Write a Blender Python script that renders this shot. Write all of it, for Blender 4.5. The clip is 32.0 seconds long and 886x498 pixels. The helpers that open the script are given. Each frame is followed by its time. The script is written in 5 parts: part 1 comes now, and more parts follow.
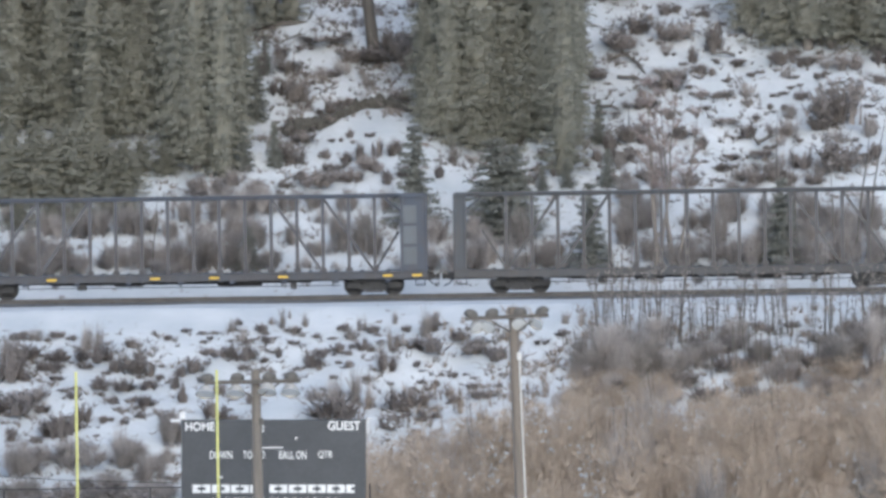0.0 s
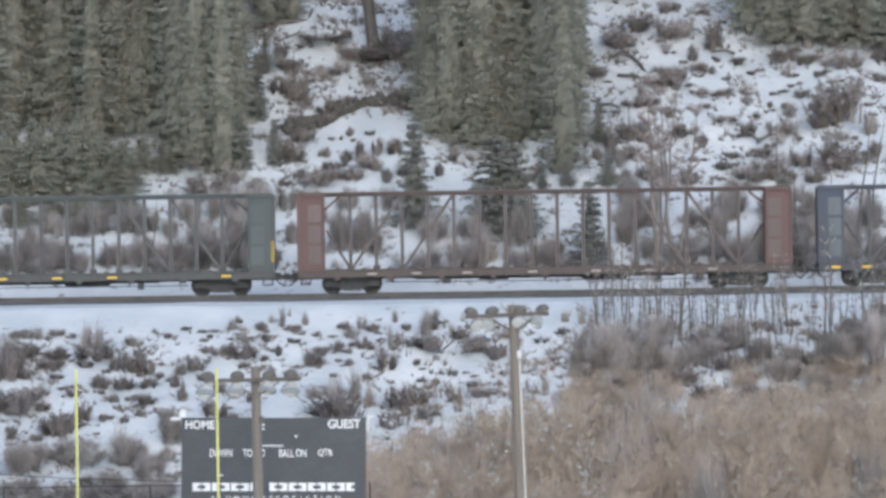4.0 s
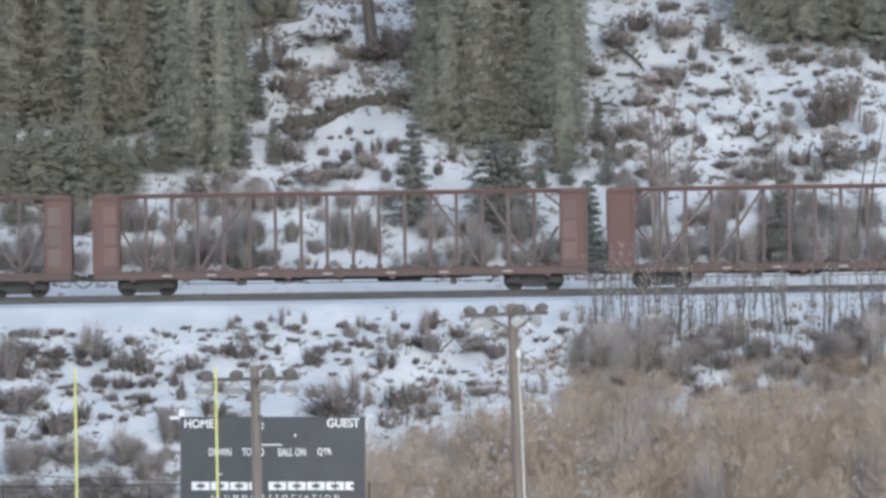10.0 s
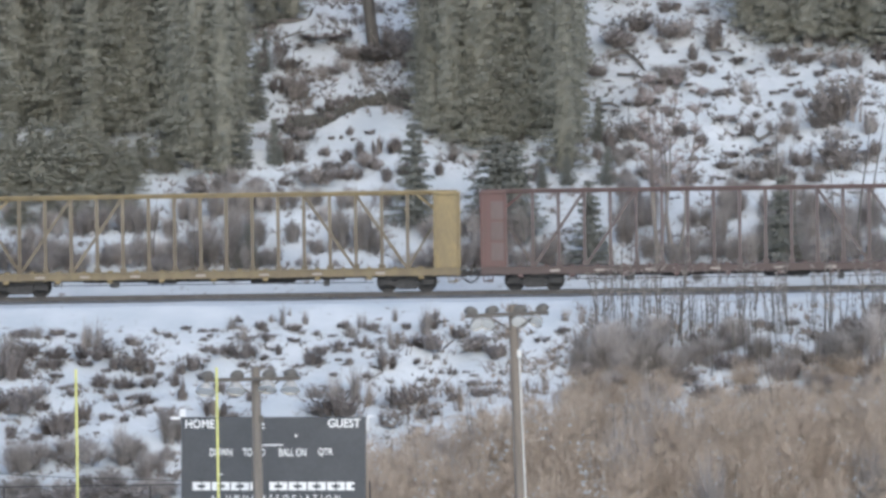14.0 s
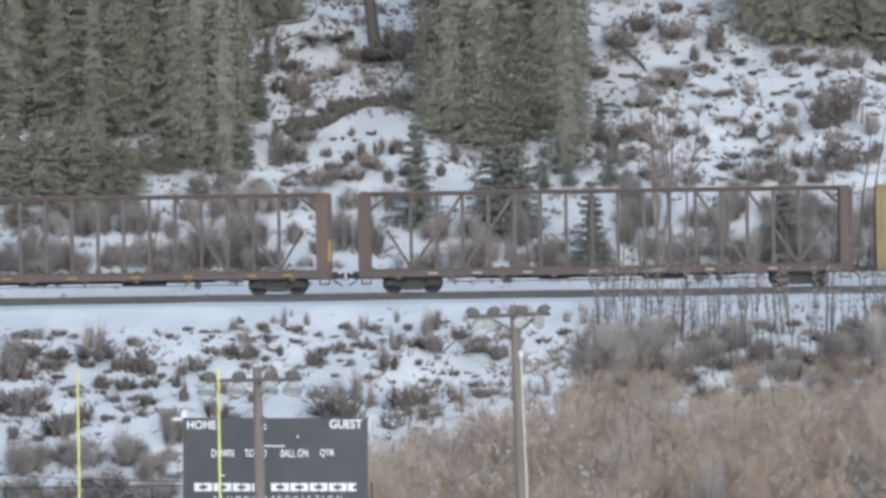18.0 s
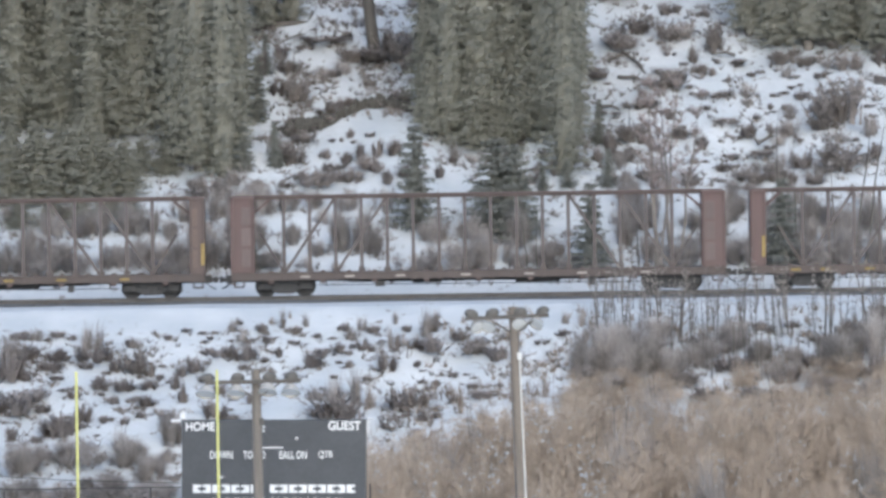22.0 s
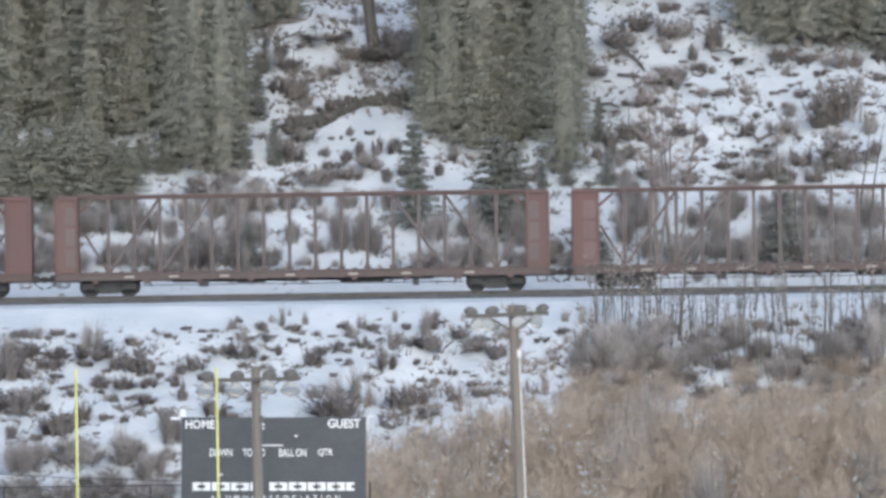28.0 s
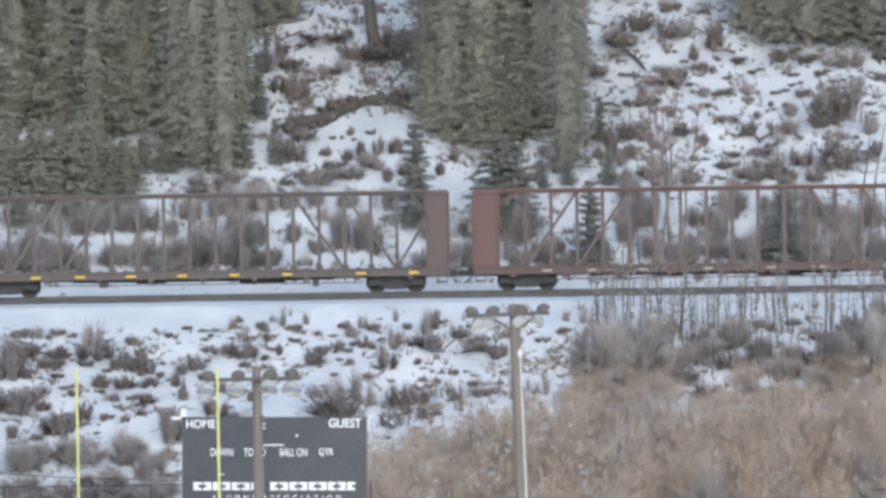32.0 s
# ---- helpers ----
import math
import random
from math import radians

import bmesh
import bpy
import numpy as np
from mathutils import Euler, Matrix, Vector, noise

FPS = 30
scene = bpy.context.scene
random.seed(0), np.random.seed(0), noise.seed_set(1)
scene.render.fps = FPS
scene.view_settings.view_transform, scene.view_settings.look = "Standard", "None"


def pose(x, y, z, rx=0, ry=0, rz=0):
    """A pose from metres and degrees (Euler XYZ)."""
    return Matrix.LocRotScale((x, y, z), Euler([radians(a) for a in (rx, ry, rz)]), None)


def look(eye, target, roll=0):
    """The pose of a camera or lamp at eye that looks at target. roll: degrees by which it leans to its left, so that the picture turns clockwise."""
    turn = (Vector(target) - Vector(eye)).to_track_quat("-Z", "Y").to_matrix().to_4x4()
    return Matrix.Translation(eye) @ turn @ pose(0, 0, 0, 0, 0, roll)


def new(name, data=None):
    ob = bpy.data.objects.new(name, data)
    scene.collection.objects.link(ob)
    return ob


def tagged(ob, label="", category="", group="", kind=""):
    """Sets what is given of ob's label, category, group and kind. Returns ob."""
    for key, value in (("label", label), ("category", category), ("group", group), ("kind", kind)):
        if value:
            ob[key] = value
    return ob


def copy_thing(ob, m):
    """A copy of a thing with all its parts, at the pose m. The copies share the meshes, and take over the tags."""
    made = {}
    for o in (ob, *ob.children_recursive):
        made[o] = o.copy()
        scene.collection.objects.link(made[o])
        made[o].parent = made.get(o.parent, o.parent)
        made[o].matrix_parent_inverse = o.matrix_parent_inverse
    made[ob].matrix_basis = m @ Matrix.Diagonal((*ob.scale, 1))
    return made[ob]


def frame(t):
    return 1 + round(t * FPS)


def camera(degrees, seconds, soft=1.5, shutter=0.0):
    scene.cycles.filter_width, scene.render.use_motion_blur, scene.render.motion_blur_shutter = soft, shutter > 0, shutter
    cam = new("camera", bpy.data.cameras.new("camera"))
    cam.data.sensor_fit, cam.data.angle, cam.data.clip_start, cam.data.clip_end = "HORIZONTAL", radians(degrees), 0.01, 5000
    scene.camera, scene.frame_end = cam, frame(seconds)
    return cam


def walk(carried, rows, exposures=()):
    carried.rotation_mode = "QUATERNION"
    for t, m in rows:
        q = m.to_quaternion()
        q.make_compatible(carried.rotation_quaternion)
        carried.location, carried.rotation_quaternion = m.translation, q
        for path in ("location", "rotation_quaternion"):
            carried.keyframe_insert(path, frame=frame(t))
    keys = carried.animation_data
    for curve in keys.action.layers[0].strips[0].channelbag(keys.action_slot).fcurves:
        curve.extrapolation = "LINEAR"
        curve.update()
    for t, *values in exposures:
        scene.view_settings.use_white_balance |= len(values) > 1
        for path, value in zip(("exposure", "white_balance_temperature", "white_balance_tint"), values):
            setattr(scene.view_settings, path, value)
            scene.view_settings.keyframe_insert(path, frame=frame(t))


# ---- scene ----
# The camera stands on a tripod far off, with a long lens, and trembles a little.
SHARP = 19396.0
EYE = Vector((0.0, 0.0, 23.5))
TILT = -math.atan((441.0 - 150.0) / SHARP)
cam = camera(math.degrees(2 * math.atan(784.0 / SHARP)), 32.0, soft=3.2)


def aim(dx, dz):
    """The camera's pose, turned by a small tremble (in units of the lens)."""
    a, b = -dx / SHARP, TILT + dz / SHARP
    return look(EYE, EYE + Vector((500 * math.tan(a), 500, 500 * math.tan(b))), -0.842)


walk(cam, [
    (0, aim(0.0, 4.6)),
    (0.5, aim(0.4, 4.6)),
    (1, aim(1.5, 4.6)),
    (1.5, aim(0.0, 4.0)),
    (2, aim(-0.8, 3.1)),
    (2.5, aim(2.3, -1.4)),
    (3, aim(-1.5, 5.3)),
    (3.5, aim(0.0, 1.3)),
    (5.5, aim(0.0, 1.5)),
    (6, aim(0.0, 0.0)),
    (6.5, aim(1.7, 1.5)),
    (7, aim(0.0, 0.0)),
    (7.5, aim(0.0, 0.9)),
    (8, aim(0.0, 1.5)),
    (8.5, aim(0.0, 0.0)),
    (9, aim(-1.6, 0.0)),
    (9.5, aim(1.5, 0.8)),
    (10, aim(-1.5, -0.4)),
    (10.5, aim(0.0, 0.0)),
    (11, aim(0.6, 0.0)),
    (11.5, aim(0.6, 0.0)),
    (12, aim(0.0, 0.2)),
    (12.5, aim(1.5, 1.5)),
    (13, aim(0.0, 0.0)),
    (13.5, aim(0.0, 1.9)),
    (14, aim(0.0, 0.0)),
    (14.5, aim(0.9, 1.5)),
    (16.5, aim(0.0, 0.0)),
    (17, aim(0.0, 1.5)),
    (17.5, aim(0.0, 3.4)),
    (18, aim(3.0, 1.7)),
    (18.5, aim(0.0, 5.3)),
    (19, aim(1.7, 5.9)),
    (19.5, aim(0.0, 4.6)),
    (20, aim(1.5, 3.0)),
    (20.5, aim(-1.1, 3.3)),
    (21, aim(0.0, 3.0)),
    (21.5, aim(0.0, 3.0)),
    (22, aim(0.6, 4.6)),
    (22.5, aim(-1.4, 5.5)),
    (23, aim(0.0, 7.3)),
    (23.5, aim(1.5, 2.3)),
    (24, aim(0.0, 3.5)),
    (24.5, aim(1.5, -0.8)),
    (25, aim(1.5, 1.5)),
    (25.5, aim(0.6, 0.0)),
    (27.5, aim(0.0, 0.8)),
    (28, aim(0.0, 0.6)),
    (28.5, aim(1.5, 1.1)),
    (29, aim(0.0, 0.0)),
    (29.5, aim(0.8, 0.8)),
    (30, aim(0.9, 1.5)),
    (30.5, aim(1.5, -3.1)),
    (31, aim(0.6, 2.1)),
    (31.5, aim(0.0, 1.7)),
    (32, aim(1.5, 0.0)),
], exposures=[(0.0, 0.58, 5740, 6), (20.05, 0.58, 5740, 6), (20.8, 0.69, 5740, 6), (32.0, 0.69, 5740, 6)])

# ---- light: a hazy winter sky with a broad low sun behind the camera ----
world = bpy.data.worlds.new("winter_sky")
scene.world = world
world.use_nodes = True
wn = world.node_tree
sky = wn.nodes.new("ShaderNodeTexSky")
sky.sky_type, sky.sun_disc = "NISHITA", False
sky.sun_elevation, sky.sun_rotation = radians(33), radians(170)
sky.air_density, sky.dust_density, sky.ozone_density = 1.0, 3.0, 1.0
back = wn.nodes["Background"]
wn.links.new(sky.outputs[0], back.inputs[0])
back.inputs[1].default_value = 0.15
sun = new("sun", bpy.data.lights.new("sun", "SUN"))
sun.data.energy, sun.data.angle, sun.data.color = 0.8, radians(160), (1.0, 0.94, 0.86)
SUN_WAY = Vector((-math.sin(radians(10)) * math.cos(radians(33)), math.cos(radians(10)) * math.cos(radians(33)), -math.sin(radians(33))))
sun.matrix_world = look((0, 0, 100), Vector((0, 0, 100)) + SUN_WAY)


# ---- materials ----
def nodes_of(name):
    m = bpy.data.materials.new(name)
    m.use_nodes = True
    n = m.node_tree
    return m, n, n.nodes["Principled BSDF"]


def mat(name, dark, light, rough=0.75, coarse=1.5, fine=25.0, metal=0.0, bump=0.25, stretch=(1, 1, 1), spread=0.0, island=0.0, lo=0.35, hi=0.65):
    """Two-scale mottled surface between two colours; spread and island vary it by piece and by mesh island."""
    m, n, p = nodes_of(name)
    co = n.nodes.new("ShaderNodeTexCoord")
    mp = n.nodes.new("ShaderNodeMapping")
    mp.inputs["Scale"].default_value = stretch
    n.links.new(co.outputs["Object"], mp.inputs["Vector"])
    big, small = n.nodes.new("ShaderNodeTexNoise"), n.nodes.new("ShaderNodeTexNoise")
    big.inputs["Scale"].default_value, big.inputs["Detail"].default_value = coarse, 6
    small.inputs["Scale"].default_value, small.inputs["Detail"].default_value = fine, 4
    for k in (big, small):
        n.links.new(mp.outputs[0], k.inputs["Vector"])
    add = n.nodes.new("ShaderNodeMath")
    add.operation = "MULTIPLY_ADD"
    n.links.new(small.outputs[0], add.inputs[0])
    add.inputs[1].default_value = 0.4
    half = n.nodes.new("ShaderNodeMath")
    half.operation = "MULTIPLY_ADD"
    n.links.new(big.outputs[0], half.inputs[0])
    half.inputs[1].default_value, half.inputs[2].default_value = 0.6, 0.0
    n.links.new(half.outputs[0], add.inputs[2])
    ramp = n.nodes.new("ShaderNodeMapRange")
    ramp.inputs["From Min"].default_value, ramp.inputs["From Max"].default_value = lo, hi
    n.links.new(add.outputs[0], ramp.inputs["Value"])
    mix = n.nodes.new("ShaderNodeMix")
    mix.data_type = "RGBA"
    mix.inputs[6].default_value, mix.inputs[7].default_value = (*dark, 1), (*light, 1)
    n.links.new(ramp.outputs[0], mix.inputs[0])
    col = mix.outputs[2]
    for amount, kind in ((spread, "ShaderNodeObjectInfo"), (island, "ShaderNodeNewGeometry")):
        if amount:
            info = n.nodes.new(kind)
            val = n.nodes.new("ShaderNodeMapRange")
            val.inputs["To Min"].default_value, val.inputs["To Max"].default_value = 1 - amount, 1 + amount
            n.links.new(info.outputs["Random" if kind == "ShaderNodeObjectInfo" else "Random Per Island"], val.inputs["Value"])
            hsv = n.nodes.new("ShaderNodeHueSaturation")
            n.links.new(val.outputs[0], hsv.inputs["Value"])
            n.links.new(col, hsv.inputs["Color"])
            col = hsv.outputs[0]
    n.links.new(col, p.inputs["Base Color"])
    p.inputs["Roughness"].default_value, p.inputs["Metallic"].default_value = rough, metal
    if bump:
        bp = n.nodes.new("ShaderNodeBump")
        bp.inputs["Strength"].default_value, bp.inputs["Distance"].default_value = bump, 0.02
        n.links.new(add.outputs[0], bp.inputs["Height"])
        n.links.new(bp.outputs[0], p.inputs["Normal"])
    return m


def snow_material():
    """Bluish white snow, toned down to flatten contrast as haze does, with bare specks of dead grass and soil in
    patches.
    """
    m, n, p = nodes_of("snow")
    co = n.nodes.new("ShaderNodeTexCoord")

    def cloud(scale, detail, lo, hi):
        k = n.nodes.new("ShaderNodeTexNoise")
        k.inputs["Scale"].default_value, k.inputs["Detail"].default_value = scale, detail
        n.links.new(co.outputs["Object"], k.inputs["Vector"])
        r = n.nodes.new("ShaderNodeMapRange")
        r.inputs["From Min"].default_value, r.inputs["From Max"].default_value = lo, hi
        n.links.new(k.outputs[0], r.inputs["Value"])
        return k, r
    # The tone clouds also paint soft bluish shade into the snow.
    a, tone = cloud(0.35, 5, 0.3, 0.7)
    b, speck = cloud(2.2, 7, 0.62, 0.68)
    c, patch = cloud(0.3, 3, 0.42, 0.6)
    mul = n.nodes.new("ShaderNodeMath")
    mul.operation = "MULTIPLY"
    n.links.new(speck.outputs[0], mul.inputs[0])
    n.links.new(patch.outputs[0], mul.inputs[1])
    white = n.nodes.new("ShaderNodeMix")
    white.data_type = "RGBA"
    white.inputs[6].default_value, white.inputs[7].default_value = (0.37, 0.4, 0.43, 1), (0.482, 0.503, 0.524, 1)
    n.links.new(tone.outputs[0], white.inputs[0])
    soil = n.nodes.new("ShaderNodeMix")
    soil.data_type = "RGBA"
    soil.inputs[7].default_value = (0.16, 0.13, 0.11, 1)
    n.links.new(mul.outputs[0], soil.inputs[0])
    n.links.new(white.outputs[2], soil.inputs[6])
    n.links.new(soil.outputs[2], p.inputs["Base Color"])
    p.inputs["Roughness"].default_value = 0.75
    bp = n.nodes.new("ShaderNodeBump")
    bp.inputs["Strength"].default_value, bp.inputs["Distance"].default_value = 0.4, 0.12
    n.links.new(b.outputs[0], bp.inputs["Height"])
    n.links.new(bp.outputs[0], p.inputs["Normal"])
    return m


def leafy(name, dark, light, thin=0.35, **more):
    """Foliage and twigs that let a little light through."""
    m = mat(name, dark, light, rough=0.85, bump=0.0, **more)
    n = m.node_tree
    p, out = n.nodes["Principled BSDF"], n.nodes["Material Output"]
    t = n.nodes.new("ShaderNodeBsdfTranslucent")
    n.links.new(p.inputs["Base Color"].links[0].from_socket, t.inputs["Color"])
    mx = n.nodes.new("ShaderNodeMixShader")
    mx.inputs[0].default_value = thin
    n.links.new(p.outputs[0], mx.inputs[1])
    n.links.new(t.outputs[0], mx.inputs[2])
    n.links.new(mx.outputs[0], out.inputs["Surface"])
    return m


SNOW = snow_material()
GRAVEL = mat("dark_gravel", (0.052, 0.056, 0.063), (0.098, 0.104, 0.113), coarse=4, fine=30, bump=0.8)
RAIL_STEEL = mat("rail_steel", (0.06, 0.058, 0.06), (0.11, 0.105, 0.105), rough=0.6, metal=0.2)
TIE_WOOD = mat("tie_wood", (0.06, 0.05, 0.045), (0.13, 0.115, 0.1), stretch=(4, 0.6, 4), spread=0.3)
EARTH = mat("bare_earth", (0.038, 0.036, 0.031), (0.076, 0.07, 0.06), coarse=2.0, fine=18, bump=0.9)
# Needle colour is lightened to stand for haze before the wood.
NEEDLES = leafy("haze_toned_spruce_needles", (0.3, 0.298, 0.255), (0.345, 0.342, 0.295), thin=0.45, coarse=0.4, fine=4, spread=0.07, island=0.05)
YOUNG_NEEDLES = leafy("young_spruce_needles", (0.22, 0.226, 0.208), (0.27, 0.276, 0.254), thin=0.4, coarse=0.4, fine=4, spread=0.08, island=0.05)
BARK = mat("grey_bark", (0.13, 0.115, 0.105), (0.26, 0.235, 0.215), coarse=3, fine=30, stretch=(1, 1, 0.2), bump=0.8)
DARK_BARK = mat("dark_bark", (0.07, 0.064, 0.058), (0.14, 0.128, 0.115), coarse=3, fine=30, stretch=(1, 1, 0.2), bump=0.8)
BRUSH = leafy("dark_brush", (0.25, 0.226, 0.213), (0.38, 0.344, 0.326), thin=0.45, coarse=1.2, fine=9, spread=0.25, island=0.2)
SAGE_TWIG = leafy("sagebrush_twigs", (0.22, 0.197, 0.19), (0.31, 0.28, 0.268), thin=0.45, coarse=1.2, fine=9, spread=0.2, island=0.2)
WEEDS = leafy("dead_weeds", (0.17, 0.153, 0.144), (0.27, 0.243, 0.228), thin=0.1, coarse=1.2, fine=9, island=0.3)
STRAW = leafy("dead_grass", (0.22, 0.18, 0.15), (0.36, 0.3, 0.25), coarse=1.2, fine=9, spread=0.2, island=0.3)
WILLOW = leafy("willow_twigs", (0.352, 0.294, 0.238), (0.48, 0.402, 0.33), thin=0.2, coarse=1.2, fine=9, spread=0.09, island=0.1)
STEM = mat("willow_stems", (0.3, 0.262, 0.218), (0.5, 0.44, 0.37), rough=0.8, coarse=1.5, fine=14, bump=0.0, spread=0.15)
SAPLING_TWIG = leafy("sapling_twigs", (0.23, 0.209, 0.193), (0.34, 0.31, 0.29), thin=0.2, coarse=1.0, fine=9, spread=0.2, island=0.2)
GREYTWIG = leafy("grey_twigs", (0.27, 0.25, 0.24), (0.42, 0.39, 0.375), thin=0.2, coarse=1.0, fine=9, spread=0.2, island=0.25)
# The next two twig tones are lightened to stand for haze over brush.
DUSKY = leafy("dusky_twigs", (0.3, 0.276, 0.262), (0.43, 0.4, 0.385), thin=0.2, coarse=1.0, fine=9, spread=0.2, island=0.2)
HAZED_TWIG = leafy("hazed_twigs", (0.28, 0.26, 0.248), (0.42, 0.39, 0.374), thin=0.35, coarse=1.2, fine=9, spread=0.2, island=0.2)
ROSE = leafy("rosy_leaves", (0.3, 0.25, 0.235), (0.42, 0.36, 0.34), coarse=1.0, fine=9, spread=0.1, island=0.3)
BLACK_IRON = mat("grimy_iron", (0.038, 0.038, 0.04), (0.066, 0.065, 0.066), rough=0.85, coarse=4, bump=0.4)
POLE_WOOD = mat("weathered_pole", (0.118, 0.1, 0.083), (0.19, 0.162, 0.135), coarse=2, fine=20, stretch=(3, 3, 0.15), bump=0.6)
DARK_POLE = mat("dark_weathered_pole", (0.11, 0.098, 0.085), (0.19, 0.168, 0.145), coarse=2, fine=20, stretch=(3, 3, 0.15), bump=0.6)
ARM_WOOD = mat("weathered_crossarm", (0.06, 0.054, 0.048), (0.11, 0.1, 0.09), coarse=2, fine=20, stretch=(0.2, 3, 3), bump=0.5)
GALVANISED = mat("grey_housing", (0.075, 0.07, 0.064), (0.125, 0.118, 0.109), rough=0.7, metal=0.1, coarse=6)
REFLECTOR = mat("reflector_bowl", (0.42, 0.4, 0.36), (0.6, 0.575, 0.53), rough=0.25, metal=0.5, coarse=5, bump=0.1)
YELLOW_PAINT = mat("yellow_goal_paint", (0.48, 0.475, 0.15), (0.62, 0.615, 0.23), rough=0.5, coarse=3)
BOARD = mat("charcoal_board", (0.04, 0.0445, 0.051), (0.056, 0.061, 0.069), rough=0.6, coarse=0.8, fine=8, bump=0.1)
WHITE_PAINT = mat("white_lettering", (0.58, 0.59, 0.6), (0.72, 0.73, 0.74), rough=0.6, coarse=4, bump=0.05)
LAMP_GLASS = mat("frosted_lens", (0.5, 0.5, 0.48), (0.62, 0.62, 0.6), rough=0.3)
AMBER = mat("amber_reflector", (0.5, 0.33, 0.035), (0.68, 0.46, 0.06), rough=0.4, coarse=5, bump=0.0)
DULL_AMBER = mat("dull_amber_paint", (0.2, 0.14, 0.042), (0.3, 0.215, 0.07), rough=0.6, coarse=4, bump=0.1)
PALE_MARK = mat("pale_reflector", (0.24, 0.21, 0.19), (0.36, 0.325, 0.3), rough=0.5, coarse=5, bump=0.0)


TONES = {}


def paint(name, c):
    """Freight car paint: the colour c, muted for haze and shade, streaked with rust and grime."""
    TONES[name] = c
    dark = tuple(0.6 * v + 0.4 * g for v, g in zip(c, (0.075, 0.06, 0.052)))
    return mat(name, dark, c, rough=0.65, coarse=1.3, fine=9, stretch=(1.2, 1.2, 0.45), bump=0.25, spread=0.1, lo=0.4, hi=0.6)


# ---- mesh helpers ----
def box(bm, x0, x1, y0, y1, z0, z1, bevel=0.0):
    m = Matrix.LocRotScale(((x0 + x1) / 2, (y0 + y1) / 2, (z0 + z1) / 2), None, (x1 - x0, y1 - y0, z1 - z0))
    made = bmesh.ops.create_cube(bm, size=1, matrix=m)["verts"]
    if bevel:
        edges = list({e for v in made for e in v.link_edges})
        bmesh.ops.bevel(bm, geom=edges, offset=bevel, segments=1, affect="EDGES")
    return bm


def rod(bm, a, b, r0, r1=None, seg=8):
    a, b = Vector(a), Vector(b)
    d = b - a
    m = Matrix.Translation((a + b) / 2) @ d.to_track_quat("Z", "Y").to_matrix().to_4x4()
    bmesh.ops.create_cone(bm, cap_ends=True, segments=seg, radius1=r0, radius2=r0 if r1 is None else r1, depth=d.length, matrix=m)
    return bm


def beam(bm, a, b, wide, deep):
    """A square bar from a to b in the x-z plane."""
    a, b = Vector(a), Vector(b)
    d = b - a
    m = Matrix.Translation((a + b) / 2) @ Matrix.Rotation(-math.atan2(d.z, d.x), 4, "Y") @ Matrix.Diagonal((d.length, deep, wide, 1))
    bmesh.ops.create_cube(bm, size=1, matrix=m)
    return bm


def lathe(bm, rings, seg=16):
    """Turned shape about z: rings of (radius, z)."""
    loops = [[bm.verts.new((r * math.cos(2 * math.pi * k / seg), r * math.sin(2 * math.pi * k / seg), z)) for k in range(seg)] for r, z in rings]
    for lo, hi in zip(loops, loops[1:]):
        for k in range(seg):
            bm.faces.new((lo[k], lo[(k + 1) % seg], hi[(k + 1) % seg], hi[k]))
    return bm


def to_mesh(name, bm, material):
    me = bpy.data.meshes.new(name)
    bm.to_mesh(me)
    bm.free()
    me.materials.append(material)
    return me


def part(name, bm, material, parent, label=""):
    """One bmesh, or a shared mesh, as one part under a thing or a part."""
    me = bm if isinstance(bm, bpy.types.Mesh) else to_mesh(name, bm, material)
    ob = new(name, me)
    ob.parent = parent
    return tagged(ob, label) if label else ob


def raw(name, verts, faces, material):
    me = bpy.data.meshes.new(name)
    me.from_pydata(verts, [], faces)
    me.materials.append(material)
    return me


# ---- the ground ----
def rail_z(x):
    return 13.7


def ease(u):
    u = max(0.0, min(1.0, u))
    return u * u * (3 - 2 * u)


def ground_z(x, y):
    """Field, embankment, railway bench and the wooded bluff behind it."""
    bench = rail_z(x) - 0.3
    if y < 478:
        z = 22.0 * (1 - ease(math.hypot(x, max(0.0, y + 20)) / 110))
    elif y < 508:
        z = (bench - 0.7) * (y - 478) / 30
    elif y < 510:
        z = bench - 0.7 + 0.7 * (y - 508) / 2
    elif y < 526:
        z = bench
    else:
        d = y - 526
        z = bench + 0.5 * min(d, 220.0) + 0.08 * max(0.0, min(d - 220.0, 400.0))
    rough = ease((y - 478) / 6) * (1 - 0.92 * ease((y - 505) / 6) * (1 - ease((y - 526) / 5)))
    z += rough * (0.45 * noise.noise((x * 0.22, y * 0.22, 1.0)) + 0.16 * noise.noise((x * 0.9, y * 0.9, 5.0)))
    return z


def steps(near, far, fine, limit):
    """Grid lines: fine between near and far, ever wider out to the limits."""
    n = int((far - near) / fine)
    mid = [near + (far - near) * k / n for k in range(n + 1)]
    lo, hi, w = [], [], fine
    a, b = near, far
    while a > limit[0] or b < limit[1]:
        w *= 1.35
        a, b = max(limit[0], a - w), min(limit[1], b + w)
        if not lo or lo[-1] > a:
            lo.append(a)
        if not hi or hi[-1] < b:
            hi.append(b)
    return lo[::-1] + mid + hi


XS = steps(-27.0, 27.0, 0.36, (-3500.0, 3500.0))
YS = sorted(steps(476.0, 584.0, 0.36, (-900.0, 3500.0)) + [-90.5 + 11 * k for k in range(20)])
verts = [(x, y, ground_z(x, y)) for y in YS for x in XS]
nx = len(XS)
faces = [(j * nx + i, j * nx + i + 1, (j + 1) * nx + i + 1, (j + 1) * nx + i) for j in range(len(YS) - 1) for i in range(nx - 1)]
ground_mesh = raw("ground", verts, faces, SNOW)
ground_mesh.shade_smooth()
